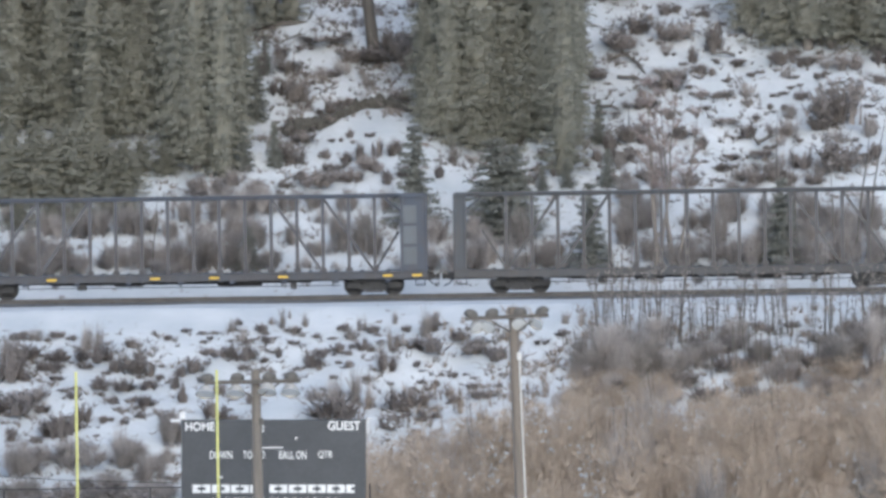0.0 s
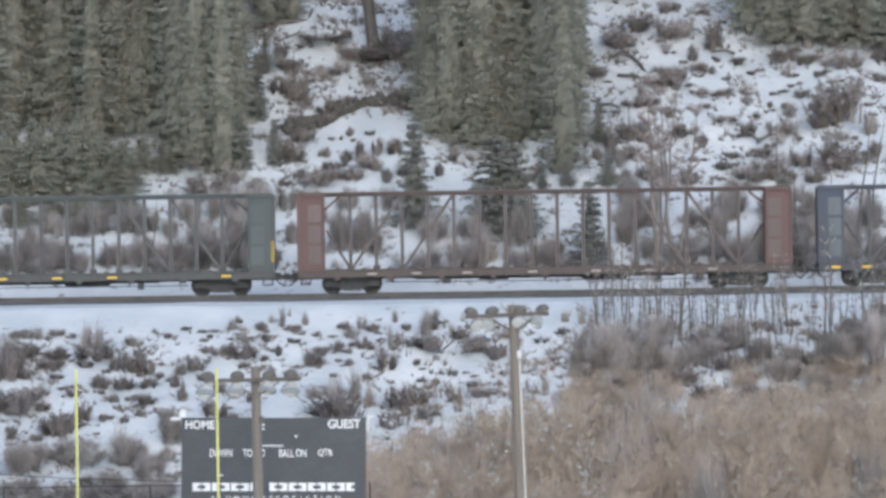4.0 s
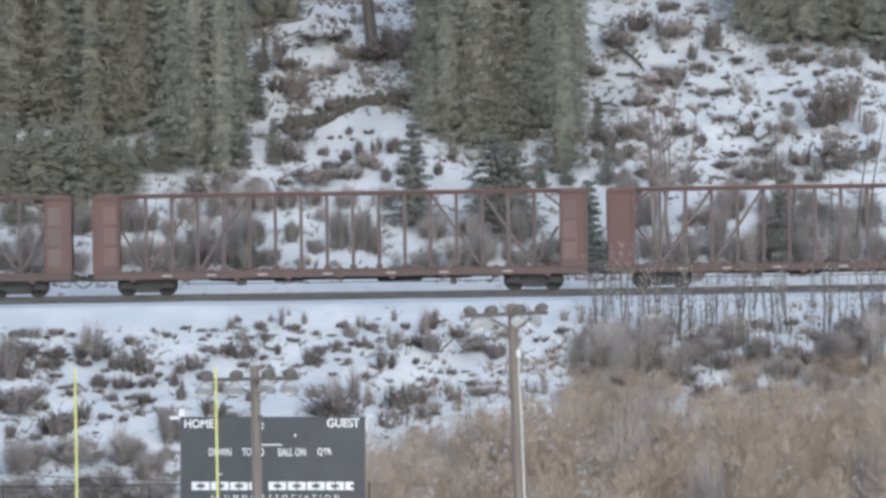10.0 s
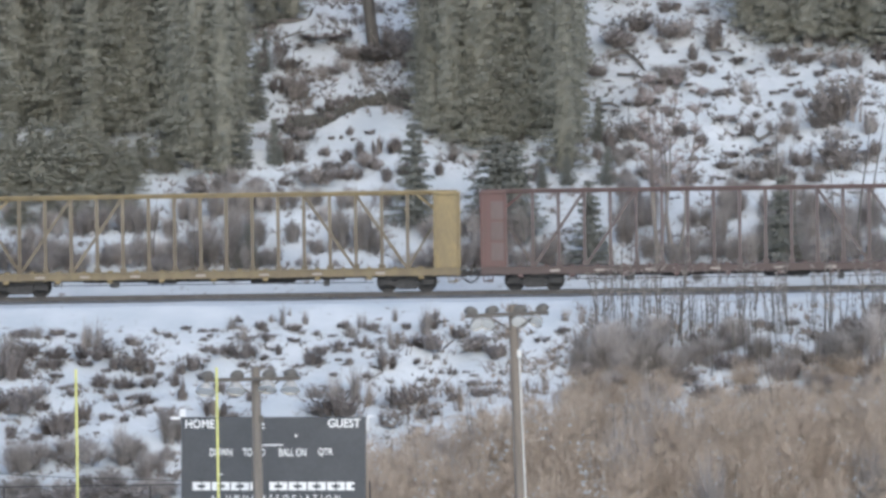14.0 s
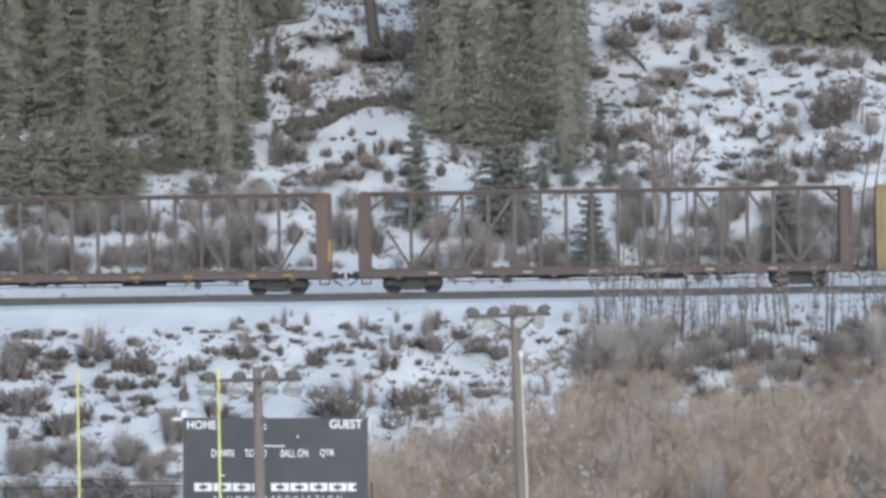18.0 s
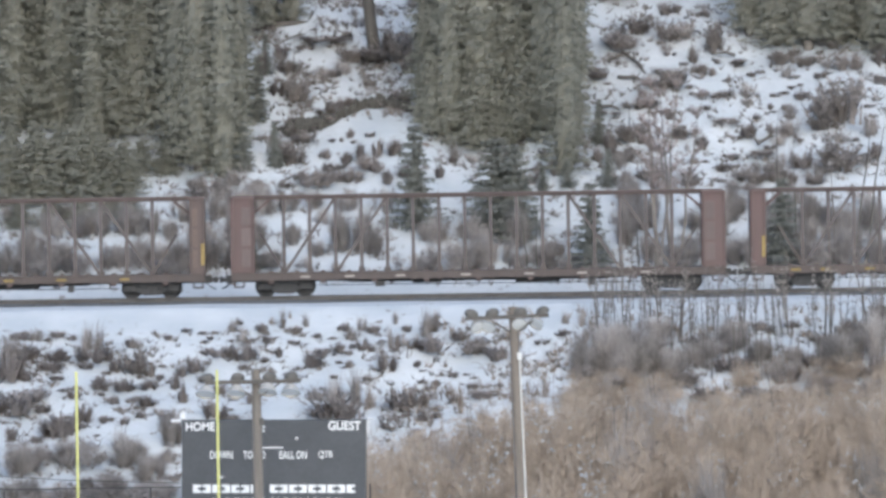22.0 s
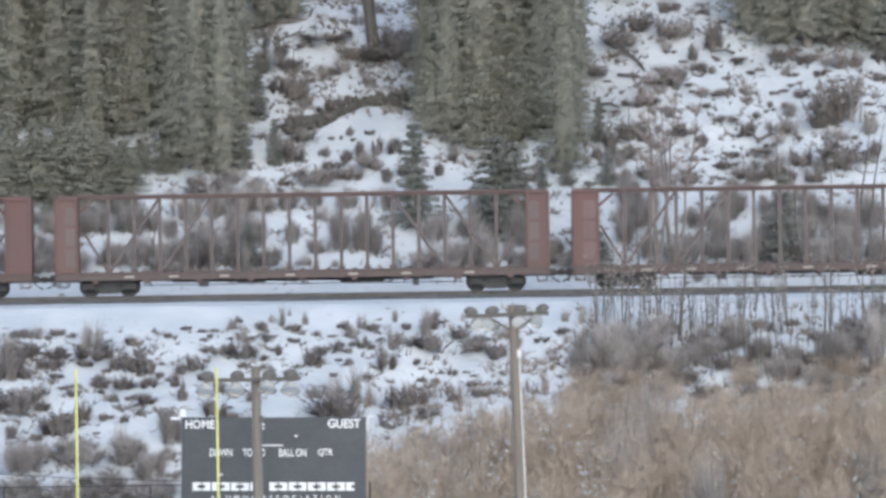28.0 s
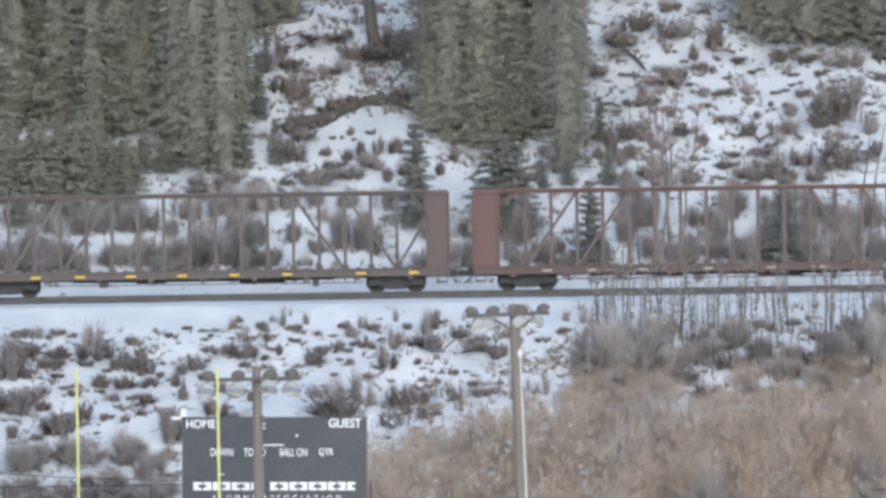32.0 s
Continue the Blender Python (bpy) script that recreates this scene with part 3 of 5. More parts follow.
def tangle(name, seed, material, count, width, lean, low=0.0, forks=2, leaf=0.0, wild=0.1, lobes=5, spread=0.3, stem=0.65, rise=1.0, follow=1.0, loose=0.06):
    """A bush of unit width and height: stems from a few crowns that fork outwards."""
    rnd = random.Random(seed)
    vs, fs = [], []
    crowns = [(rnd.uniform(-spread, spread), rnd.uniform(-spread, spread), rnd.uniform(.45, 1.0)) for k in range(lobes)]
    for k in range(count):
        lx, ly, top = rnd.choice(crowns)
        a = Vector((lx * 0.8 + rnd.gauss(0, loose), ly * 0.8 + rnd.gauss(0, loose), low * top * rnd.random()))
        out = Vector((lx * lean * 0.5 + rnd.gauss(0, .17) * lean, ly * lean * 0.5 + rnd.gauss(0, .17) * lean, (top - a.z) * rnd.uniform(0.35, 1.0)))
        b = a + out * stem
        round_way = Vector((-a.y - b.y + rnd.gauss(0, .1), a.x + b.x + rnd.gauss(0, .1), rnd.gauss(0, .08)))
        sliver(vs, fs, a, b, width, rnd, round_way)
        for j in range(forks):
            s = a.lerp(b, rnd.uniform(.25, 1))
            c = s + out * rnd.uniform(0.1, 0.4) * follow + Vector((rnd.gauss(0, wild), rnd.gauss(0, wild), abs(rnd.gauss(0, wild)) * rise))
            sliver(vs, fs, s, c, width * 0.7, rnd, None if rnd.random() < 0.4 else round_way)
            if leaf:
                e = c + Vector((rnd.gauss(0, 1), rnd.gauss(0, 1), rnd.gauss(0, 1))).normalized() * leaf
                sliver(vs, fs, c, e, leaf * 0.8, rnd, Vector((-c.y + rnd.gauss(0, .1), c.x + rnd.gauss(0, .1), rnd.gauss(0, .1))))
    return raw(name, vs, fs, material)


def uprights(seed, material, count, wide):
    """Slender tapered stems of a bush of unit width and height, leaning outwards, one mesh each."""
    rnd = random.Random(seed)
    made = []
    for k in range(count):
        a = Vector((rnd.uniform(-.3, .3), rnd.uniform(-.3, .3), 0))
        top, lean = rnd.uniform(0.6, 1.05), rnd.uniform(0.2, 1.0)
        vs, fs = [], []
        for j in range(5):
            r = wide * (1 - 0.2 * j)
            mid = a * (1 + lean * j / 4) + Vector((rnd.gauss(0, .012), rnd.gauss(0, .012), top * j / 4))
            vs += [tuple(mid + Vector((r * math.cos(q * 1.571), r * math.sin(q * 1.571), 0))) for q in range(4)]
            if j:
                fs += [(4 * j - 4 + q, 4 * j - 4 + (q + 1) % 4, 4 * j + (q + 1) % 4, 4 * j + q) for q in range(4)]
        made.append(raw("stem", vs, fs, material))
    return made


BUSHES = [tangle("shrub", 10 + k, BRUSH, 170, 0.05, 0.75, low=0.35, forks=2, leaf=0.1, wild=0.07, lobes=6 + k, spread=0.42) for k in range(8)]
TUFTS = [tangle("grass_tuft", 30 + k, GREYTWIG, 150, 0.03, 0.8, forks=1) for k in range(4)]
WILLOWS = [tangle("willow", 50 + k, WILLOW, 340, 0.0068, 1.0, low=0.95, forks=11, wild=0.1, lobes=12, spread=0.46, stem=0.2, rise=0.6, follow=0.5, loose=0.13) for k in range(7)]
SAGE = [tangle("shrub", 40 + k, SAGE_TWIG, 200, 0.075, 0.7, low=0.4, forks=1, leaf=0.07, wild=0.05, lobes=4 + k, spread=0.4, stem=0.8) for k in range(8)]
STALKS = [tangle("grass_tuft", 90 + k, STRAW, 26, 0.022, 0.7, forks=3, leaf=0.03, wild=0.05, lobes=4) for k in range(4)]
WILLOWS = [(uprights(150 + k, STEM, 5, 0.008), twigs) for k, twigs in enumerate(WILLOWS)]
HAZED_BUSHES = [tangle("shrub", 20 + k, HAZED_TWIG, 300, 0.022, 0.85, low=0.5, forks=4, leaf=0.03, wild=0.12, lobes=6, spread=0.42, stem=0.5) for k in range(5)]
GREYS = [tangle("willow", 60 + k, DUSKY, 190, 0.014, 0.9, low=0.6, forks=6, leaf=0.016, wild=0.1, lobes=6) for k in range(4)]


def plant(name, meshes, k, x, y, wide, high, label, category, group, z=None, turn=None, sink=0.06):
    model = meshes[k % len(meshes)]
    ob = new(name, None if isinstance(model, tuple) else model)
    if isinstance(model, tuple):
        for stem in model[0]:
            part("stem", stem, None, ob, "pale slender stem")
        part("crown", model[1], None, ob)
    base = ground_z(x, y) if z is None else z
    spin = random.Random(k * 7 + 3).uniform(0, 6.28) if turn is None else turn
    ob.matrix_world = Matrix.Translation((x, y, base - sink * high)) @ Matrix.Rotation(spin, 4, "Z") @ Matrix.Diagonal((wide, wide, high, 1))
    return tagged(ob, label, category, group)


def spruce(seed, high, wide, bare=0.0, layer=0.23, sprays=3, boughs=12, core=0.38, power=0.75, even=0.5, fine=0.07, mess=0.6, ragged=0.0, needles=None):
    """A spruce: tapered trunk and whorls of drooping needled boughs."""
    rnd = random.Random(seed)
    tree = new("spruce_tree")
    bm = bmesh.new()
    rod(bm, (0, 0, -0.6), (0, 0, high * 0.97), 0.02 * high + 0.03, 0.02, 8)
    part("trunk", bm, BARK, tree)
    vs, fs = [], []
    z = high * bare + 0.25
    while z < high - 0.1:
        u = (z - high * bare) / (high * (1 - bare))
        reach = wide * (1 - u) ** power * (0.55 + 0.45 * min(1.0, u * 6 + 0.3)) * (1 + 0.45 * noise.noise((z * 0.9, seed, 2.0))) + 0.12
        turn = rnd.uniform(0, 6.28)
        n = boughs if reach > 0.8 else boughs - 3
        for k in range(n):
            a = turn + 2 * math.pi * k / n + rnd.gauss(0, .15)
            r = reach * rnd.uniform(even, 1.12) * (1 + ragged * noise.noise((z * 0.55, 1.6 * math.cos(a) + seed, 1.6 * math.sin(a))))
            way = Vector((math.cos(a), math.sin(a), 0))
            side = Vector((-math.sin(a), math.cos(a), 0))
            droop = rnd.uniform(0.05, 0.45)
            root = z + rnd.uniform(-mess, mess) * layer
            pts = []
            for j in range(6):
                s = j / 5
                pts.append(Vector((0, 0, root)) + way * (r * s) + Vector((0, 0, 0.12 * r * s - droop * r * s * s + 0.12 * r * s ** 4)))
            for j in (0, 2, 4):
                blade(vs, fs, pts[j], pts[min(5, j + 2)], 0.07 * (1 - 0.12 * j), rnd, side)
            for j in range(5):
                for f in (-1, 1, -1, 1):
                    q = pts[j].lerp(pts[j + 1], rnd.random())
                    ln = (0.16 + 0.16 * r * (1 - j / 5)) * rnd.uniform(0.6, 1.2)
                    tip = q + (way * rnd.uniform(0.2, 0.9) + side * f * rnd.uniform(0.3, 1.0)) * ln + Vector((0, 0, rnd.uniform(-0.7, 0.25) * ln))
                    sliver(vs, fs, q, tip, fine, rnd)
                for f in range(sprays):
                    q = pts[j].lerp(pts[j + 1], rnd.random()) + side * rnd.gauss(0, .2) * (0.4 + r * 0.3)
                    sliver(vs, fs, q, q + way * rnd.uniform(-.05, .15) + Vector((rnd.gauss(0, .06), rnd.gauss(0, .06), -rnd.uniform(0.08, 0.26))), fine, rnd)
        z += layer * rnd.uniform(0.75, 1.25) * (1 if z < 11.0 else 3.0)
    # Inner needle shell, added so gaps between boughs do not go dark.
    rings, seg = [], 13
    for k in range(40 if core else 0):
        u = k / 39
        zz = high * bare + 0.35 + (high * (1 - bare) - 0.6) * u
        reach = (wide * (1 - u) ** power * (0.55 + 0.45 * min(1.0, u * 6 + 0.3)) + 0.1) * core
        rings.append(len(vs))
        for j in range(seg):
            q = reach * rnd.uniform(0.8, 1.15)
            vs.append((q * math.cos(6.283 * j / seg), q * math.sin(6.283 * j / seg), zz + rnd.uniform(-.15, .15)))
    for lo, hi in zip(rings, rings[1:]):
        for j in range(seg):
            fs.append((lo + j, lo + (j + 1) % seg, hi + (j + 1) % seg, hi + j))
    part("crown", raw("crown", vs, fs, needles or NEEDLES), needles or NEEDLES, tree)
    return tree


def bare_tree(seed, high, lean, twig, density=1.0, stems=1, leaf=0.0, start=0.25, spreadr=0.28, girth=1.0, bark=None):
    """A leafless tree: crooked tapering stems, limbs and a haze of twigs."""
    rnd = random.Random(seed)
    tree = new("bare_tree")
    bm = bmesh.new()
    vs, fs = [], []
    for s in range(stems):
        p = Vector((rnd.gauss(0, .08) * (stems > 1), rnd.gauss(0, .08) * (stems > 1), -0.3))
        tilt = Vector((lean + rnd.gauss(0, .05) + (s - (stems - 1) / 2) * 0.1, rnd.gauss(0, .08), 1.0))
        n = 9
        rad = (0.011 * high + 0.01) * girth
        for k in range(n):
            q = p + tilt.normalized() * high / n + Vector((rnd.gauss(0, .03), rnd.gauss(0, .03), 0)) * high * 0.2
            rod(bm, p, q, rad * (1 - k / n) + 0.008, rad * (1 - (k + 1) / n) + 0.006, 6)
            if k / n >= start:
                for j in range(max(1, int(3 * density))):
                    a = rnd.uniform(0, 6.28)
                    ln = spreadr * high * (1.05 - 0.75 * k / n) * rnd.uniform(0.5, 1.1)
                    e = q + Vector((math.cos(a) * ln * 0.7, math.sin(a) * ln * 0.7, ln * rnd.uniform(0.5, 1.0)))
                    blade(vs, fs, q, e, 0.028, rnd)
                    for i in range(int(5 * density)):
                        b = q.lerp(e, rnd.uniform(0.3, 1.0))
                        g = b + Vector((rnd.gauss(0, 1), rnd.gauss(0, 1), rnd.gauss(0.6, .6))) * ln * 0.22
                        sliver(vs, fs, b, g, 0.022, rnd)
                        if leaf and rnd.random() < 0.7:
                            h = g + Vector((rnd.gauss(0, 1), rnd.gauss(0, 1), rnd.gauss(0, 1))).normalized() * leaf
                            sliver(vs, fs, g, h, leaf * 0.7, rnd)
            p = q
    part("trunk", bm, bark or BARK, tree)
    part("crown", raw("crown", vs, fs, twig), twig, tree)
    return tree


EMBANKMENT_A = ((-19.91, 503.54, 1.30, 1.56), (-18.91, 504.68, 1.30, 0.78), (-18.21, 503.20, 1.30, 0.78), (-19.36, 502.38, 0.78, 0.52),
    (-17.60, 504.48, 1.56, 0.65), (-16.16, 504.16, 1.56, 1.17), (-14.20, 503.36, 1.56, 1.30), (-15.10, 503.24, 0.65, 0.65),
    (-13.54, 503.06, 0.52, 0.78), (-12.83, 506.46, 0.65, 0.31), (-10.87, 506.30, 0.37, 0.23), (-11.47, 503.38, 1.09, 0.83),
    (-12.11, 503.00, 0.57, 0.67), (-10.45, 504.74, 1.41, 0.68), (-9.27, 504.24, 1.35, 0.83), (-8.39, 506.96, 0.84, 0.42),
    (-7.94, 505.78, 1.10, 0.42), (-7.59, 504.36, 0.42, 0.68), (-6.90, 506.78, 0.68, 0.52), (-6.20, 503.50, 1.19, 0.78),
    (-4.81, 504.96, 0.57, 0.57), (-5.51, 504.76, 1.09, 0.47), (-3.76, 504.82, 0.73, 0.57), (-4.33, 503.22, 0.57, 0.36))
EMBANKMENT_B = ((-2.65, 502.70, 0.93, 1.19), (-2.20, 504.88, 0.42, 0.78), (-0.43, 504.60, 1.87, 0.99), (-15.84, 501.52, 1.09, 0.67),
    (-14.75, 501.48, 1.09, 0.67), (-16.97, 500.30, 0.67, 0.52), (-19.23, 500.02, 1.96, 1.08), (-15.16, 500.18, 0.57, 0.31),
    (-14.44, 500.22, 0.41, 0.26), (-13.59, 499.32, 1.08, 0.72), (-13.51, 501.32, 0.83, 0.67), (-12.34, 501.46, 0.57, 0.83),
    (-11.93, 499.68, 0.57, 1.08), (-17.39, 497.14, 1.64, 1.23), (-16.47, 498.12, 0.82, 1.08), (-18.44, 499.38, 0.88, 0.51),
    (-10.48, 497.86, 1.13, 1.13), (-12.47, 497.14, 1.13, 0.82), (-9.76, 497.62, 0.67, 0.51), (-4.78, 497.74, 2.72, 1.28),
    (-1.60, 499.16, 2.01, 1.24), (-19.06, 493.16, 1.37, 1.58))
EMBANKMENT_C = ((-18.20, 494.24, 0.92, 0.92), (-16.55, 494.42, 1.94, 0.97), (-14.31, 494.46, 0.87, 1.38), (-14.63, 493.90, 1.02, 0.76),
    (-13.42, 493.54, 1.37, 1.07), (-12.47, 494.34, 0.87, 0.82), (-12.52, 492.72, 0.81, 0.36), (-17.91, 497.32, 0.87, 0.56),
    (-18.46, 490.16, 2.78, 0.76), (-15.43, 490.34, 3.29, 0.71), (-13.18, 491.76, 1.52, 0.51), (1.39, 504.60, 1.72, 0.88),
    (2.55, 504.08, 1.30, 0.94), (0.75, 505.78, 1.04, 0.52), (-0.68, 506.52, 0.78, 0.94), (-17.93, 506.80, 0.78, 0.42),
    (-16.54, 503.62, 0.78, 0.36), (-15.52, 504.34, 0.68, 0.47), (-14.45, 505.40, 0.68, 0.47), (-13.14, 502.64, 0.62, 0.36),
    (-11.07, 502.46, 0.78, 0.47), (-9.27, 503.44, 0.57, 0.31))
EMBANKMENT_D = ((-8.23, 503.92, 0.47, 0.36), (-6.95, 505.68, 0.57, 0.31), (-3.29, 506.90, 0.78, 0.42), (-1.73, 506.50, 0.63, 0.37),
    (-1.35, 503.18, 0.57, 0.31), (-3.55, 502.04, 0.62, 0.36), (-5.11, 502.20, 0.41, 0.26), (-5.91, 506.52, 0.47, 0.31),
    (-4.60, 507.18, 0.68, 0.47), (0.33, 502.48, 0.57, 0.36), (1.22, 500.74, 0.62, 0.36), (-0.45, 501.78, 0.41, 0.23),
    (-19.84, 497.38, 0.92, 0.67), (-15.62, 498.10, 0.67, 0.41), (-14.71, 497.50, 0.56, 0.41), (-18.66, 496.50, 0.77, 0.41),
    (-9.58, 507.76, 0.52, 0.37), (-19.75, 506.50, 0.78, 0.47), (-11.92, 507.10, 0.47, 0.24), (-10.27, 500.88, 0.77, 0.57),
    (-8.96, 499.74, 0.77, 0.52), (-15.69, 500.82, 0.46, 0.26))
EMBANKMENT_E = ((-17.80, 502.26, 0.67, 0.31), (-13.82, 498.08, 0.56, 0.36), (5.58, 506.02, 0.78, 0.42), (4.52, 505.24, 0.68, 0.36),
    (-19.78, 499.42, 2.32, 1.13), (-18.93, 493.16, 1.78, 1.68), (-19.23, 490.58, 2.02, 1.26), (-16.28, 493.62, 2.29, 1.17),
    (-14.38, 494.12, 1.53, 1.43), (-13.33, 492.58, 1.27, 1.27), (-12.44, 495.52, 1.12, 1.64), (-16.94, 489.96, 3.54, 0.91),
    (-14.16, 489.86, 3.54, 0.91), (-17.64, 496.74, 1.54, 1.18), (-15.45, 491.16, 2.28, 0.86), (-13.16, 490.66, 2.02, 0.76),
    (7.54, 500.18, 1.29, 0.67), (9.33, 499.56, 1.55, 0.67), (10.91, 500.94, 1.55, 0.93), (11.89, 499.18, 1.54, 0.93),
    (13.27, 502.00, 1.81, 0.93), (13.96, 499.40, 1.29, 0.67))
EMBANKMENT_F = ((15.58, 501.36, 1.29, 0.93), (16.91, 502.46, 1.55, 0.93), (17.85, 500.14, 1.29, 0.93), (19.09, 498.96, 1.29, 0.93),
    (19.84, 501.22, 1.03, 1.45), (6.27, 501.54, 1.55, 0.78), (-19.87, 502.40, 1.30, 1.55), (13.12, 505.36, 1.56, 0.78),
    (14.71, 506.08, 1.04, 0.63), (18.61, 505.78, 1.56, 1.04), (19.61, 504.86, 1.56, 1.56), (17.54, 505.10, 1.30, 0.62),
    (16.04, 506.86, 0.78, 0.42), (11.82, 505.52, 1.30, 0.68), (20.10, 506.90, 1.05, 1.31), (-2.53, 497.10, 1.28, 0.92),
    (-0.73, 497.94, 1.03, 0.62), (0.31, 499.44, 0.77, 0.51), (1.60, 499.68, 0.93, 0.52))
TUFT_A = ((-7.48, 507.34, 0.58, 0.94), (-7.17, 508.32, 0.26, 0.52), (-4.34, 506.52, 1.04, 0.94), (-3.82, 507.40, 0.63, 0.78),
    (-0.82, 505.82, 0.89, 1.30), (-9.83, 506.88, 0.68, 0.78), (-18.97, 506.60, 1.15, 0.89), (-16.20, 505.46, 1.20, 1.30),
    (-16.58, 505.30, 0.78, 0.94), (-20.10, 505.30, 1.04, 1.04), (-5.87, 499.64, 1.03, 1.03), (-5.10, 499.90, 1.03, 1.29),
    (-4.07, 499.58, 1.29, 1.55), (-3.42, 499.28, 0.77, 1.29), (-8.01, 507.70, 0.52, 0.63), (-6.44, 507.60, 0.42, 0.68),
    (-2.25, 507.58, 0.63, 0.58), (-0.42, 507.64, 0.52, 0.68), (-14.24, 505.40, 0.89, 0.78), (-9.30, 506.00, 0.52, 0.63),
    (-2.51, 504.72, 0.52, 1.04), (0.89, 507.58, 0.42, 0.47), (-13.76, 495.10, 1.02, 1.28), (-14.78, 495.14, 1.02, 1.28))
TUFT_B = ((-17.04, 493.54, 1.02, 1.27), (-19.48, 490.58, 1.52, 1.01), (-17.21, 490.78, 1.52, 0.76), (-12.50, 495.90, 0.77, 1.02),
    (6.38, 507.06, 0.78, 0.78), (5.60, 507.20, 0.52, 0.68), (4.29, 507.42, 0.47, 0.52))
BLUFF_A = ((-8.18, 549.18, 0.85, 0.79), (-9.02, 547.72, 0.68, 1.30), (-7.61, 547.96, 0.96, 0.62), (-6.77, 550.10, 0.79, 0.28),
    (-5.35, 547.56, 0.73, 0.40), (-5.78, 550.70, 2.10, 0.34), (-4.79, 551.06, 0.74, 0.28), (-4.22, 549.12, 1.25, 0.74),
    (-3.23, 549.36, 2.10, 0.79), (-2.23, 549.68, 1.42, 1.70), (-1.53, 547.96, 1.13, 1.70), (-7.31, 545.08, 1.24, 1.24),
    (-8.16, 545.60, 0.68, 0.84), (-5.06, 544.40, 0.90, 0.45), (-5.76, 543.68, 0.84, 0.34), (-7.38, 538.92, 1.17, 1.06),
    (-5.44, 541.10, 0.31, 0.25), (-5.00, 541.12, 0.25, 0.22), (-4.44, 541.32, 0.45, 0.45), (-3.52, 540.98, 0.45, 0.31),
    (-4.33, 540.74, 0.25, 0.20), (-6.15, 536.88, 1.66, 0.94), (-4.49, 537.14, 1.22, 0.78), (-3.24, 537.76, 0.94, 0.67))
BLUFF_B = ((-5.32, 538.38, 1.00, 0.50), (-11.40, 535.82, 1.82, 1.22), (-9.19, 536.30, 0.94, 0.66), (-12.11, 537.16, 0.83, 0.66),
    (-10.31, 537.04, 0.78, 0.50), (-7.81, 536.70, 0.72, 0.33), (-2.55, 536.60, 0.83, 0.72), (-0.06, 537.18, 0.61, 0.72),
    (0.51, 538.80, 0.44, 0.44), (5.02, 539.38, 0.61, 0.44), (4.67, 538.20, 0.72, 0.28), (3.73, 540.70, 0.50, 0.28),
    (3.95, 536.68, 1.38, 0.83), (3.26, 536.98, 0.83, 0.83), (5.62, 537.34, 0.50, 0.39), (7.97, 547.14, 1.52, 0.42),
    (7.65, 547.96, 0.90, 0.28), (8.28, 543.50, 1.18, 0.22), (8.79, 548.44, 0.40, 0.23), (8.31, 539.78, 0.67, 1.17),
    (9.01, 538.72, 1.28, 0.78), (9.50, 540.52, 1.56, 0.95))
BLUFF_C = ((10.05, 540.46, 0.84, 0.39), (9.80, 543.52, 1.29, 0.62), (9.99, 544.52, 0.39, 0.56), (7.73, 538.66, 0.67, 0.67),
    (9.11, 549.92, 1.87, 0.91), (9.76, 550.92, 1.25, 0.97), (11.67, 550.24, 1.59, 1.19), (13.80, 549.48, 0.96, 1.53),
    (11.51, 548.76, 0.57, 0.23), (11.10, 544.94, 1.52, 1.07), (11.74, 540.80, 1.23, 0.72), (11.47, 553.06, 0.86, 0.57),
    (10.60, 552.74, 0.46, 0.28), (12.78, 544.82, 0.67, 0.39), (13.82, 544.80, 1.01, 0.39), (13.61, 547.06, 0.45, 0.39),
    (14.26, 546.30, 0.42, 0.23), (14.79, 548.52, 1.02, 0.25), (12.99, 547.12, 0.68, 0.68), (12.61, 548.38, 0.57, 0.85),
    (14.01, 542.02, 1.23, 0.36), (14.52, 540.76, 0.67, 0.22))
BLUFF_D = ((15.17, 541.02, 0.84, 0.73), (15.54, 539.72, 1.50, 0.36), (16.17, 540.14, 0.61, 0.31), (13.73, 537.90, 0.83, 0.47),
    (14.44, 538.30, 0.50, 0.22), (14.64, 536.00, 1.44, 0.44), (13.49, 536.44, 0.25, 0.19), (11.99, 537.22, 0.55, 0.33),
    (13.15, 543.34, 0.50, 0.25), (12.45, 538.58, 0.56, 0.33), (15.83, 542.94, 0.78, 0.22), (16.29, 543.94, 0.39, 0.34),
    (16.74, 541.08, 1.12, 0.89), (16.99, 543.94, 0.50, 0.31), (16.61, 545.14, 0.51, 0.25), (17.58, 540.64, 0.50, 0.25),
    (18.00, 544.70, 0.79, 0.37), (17.33, 548.48, 1.58, 0.79), (18.21, 547.76, 0.96, 0.62), (18.95, 541.36, 1.28, 0.61),
    (19.80, 541.66, 2.35, 2.57), (20.38, 547.08, 1.24, 0.96))
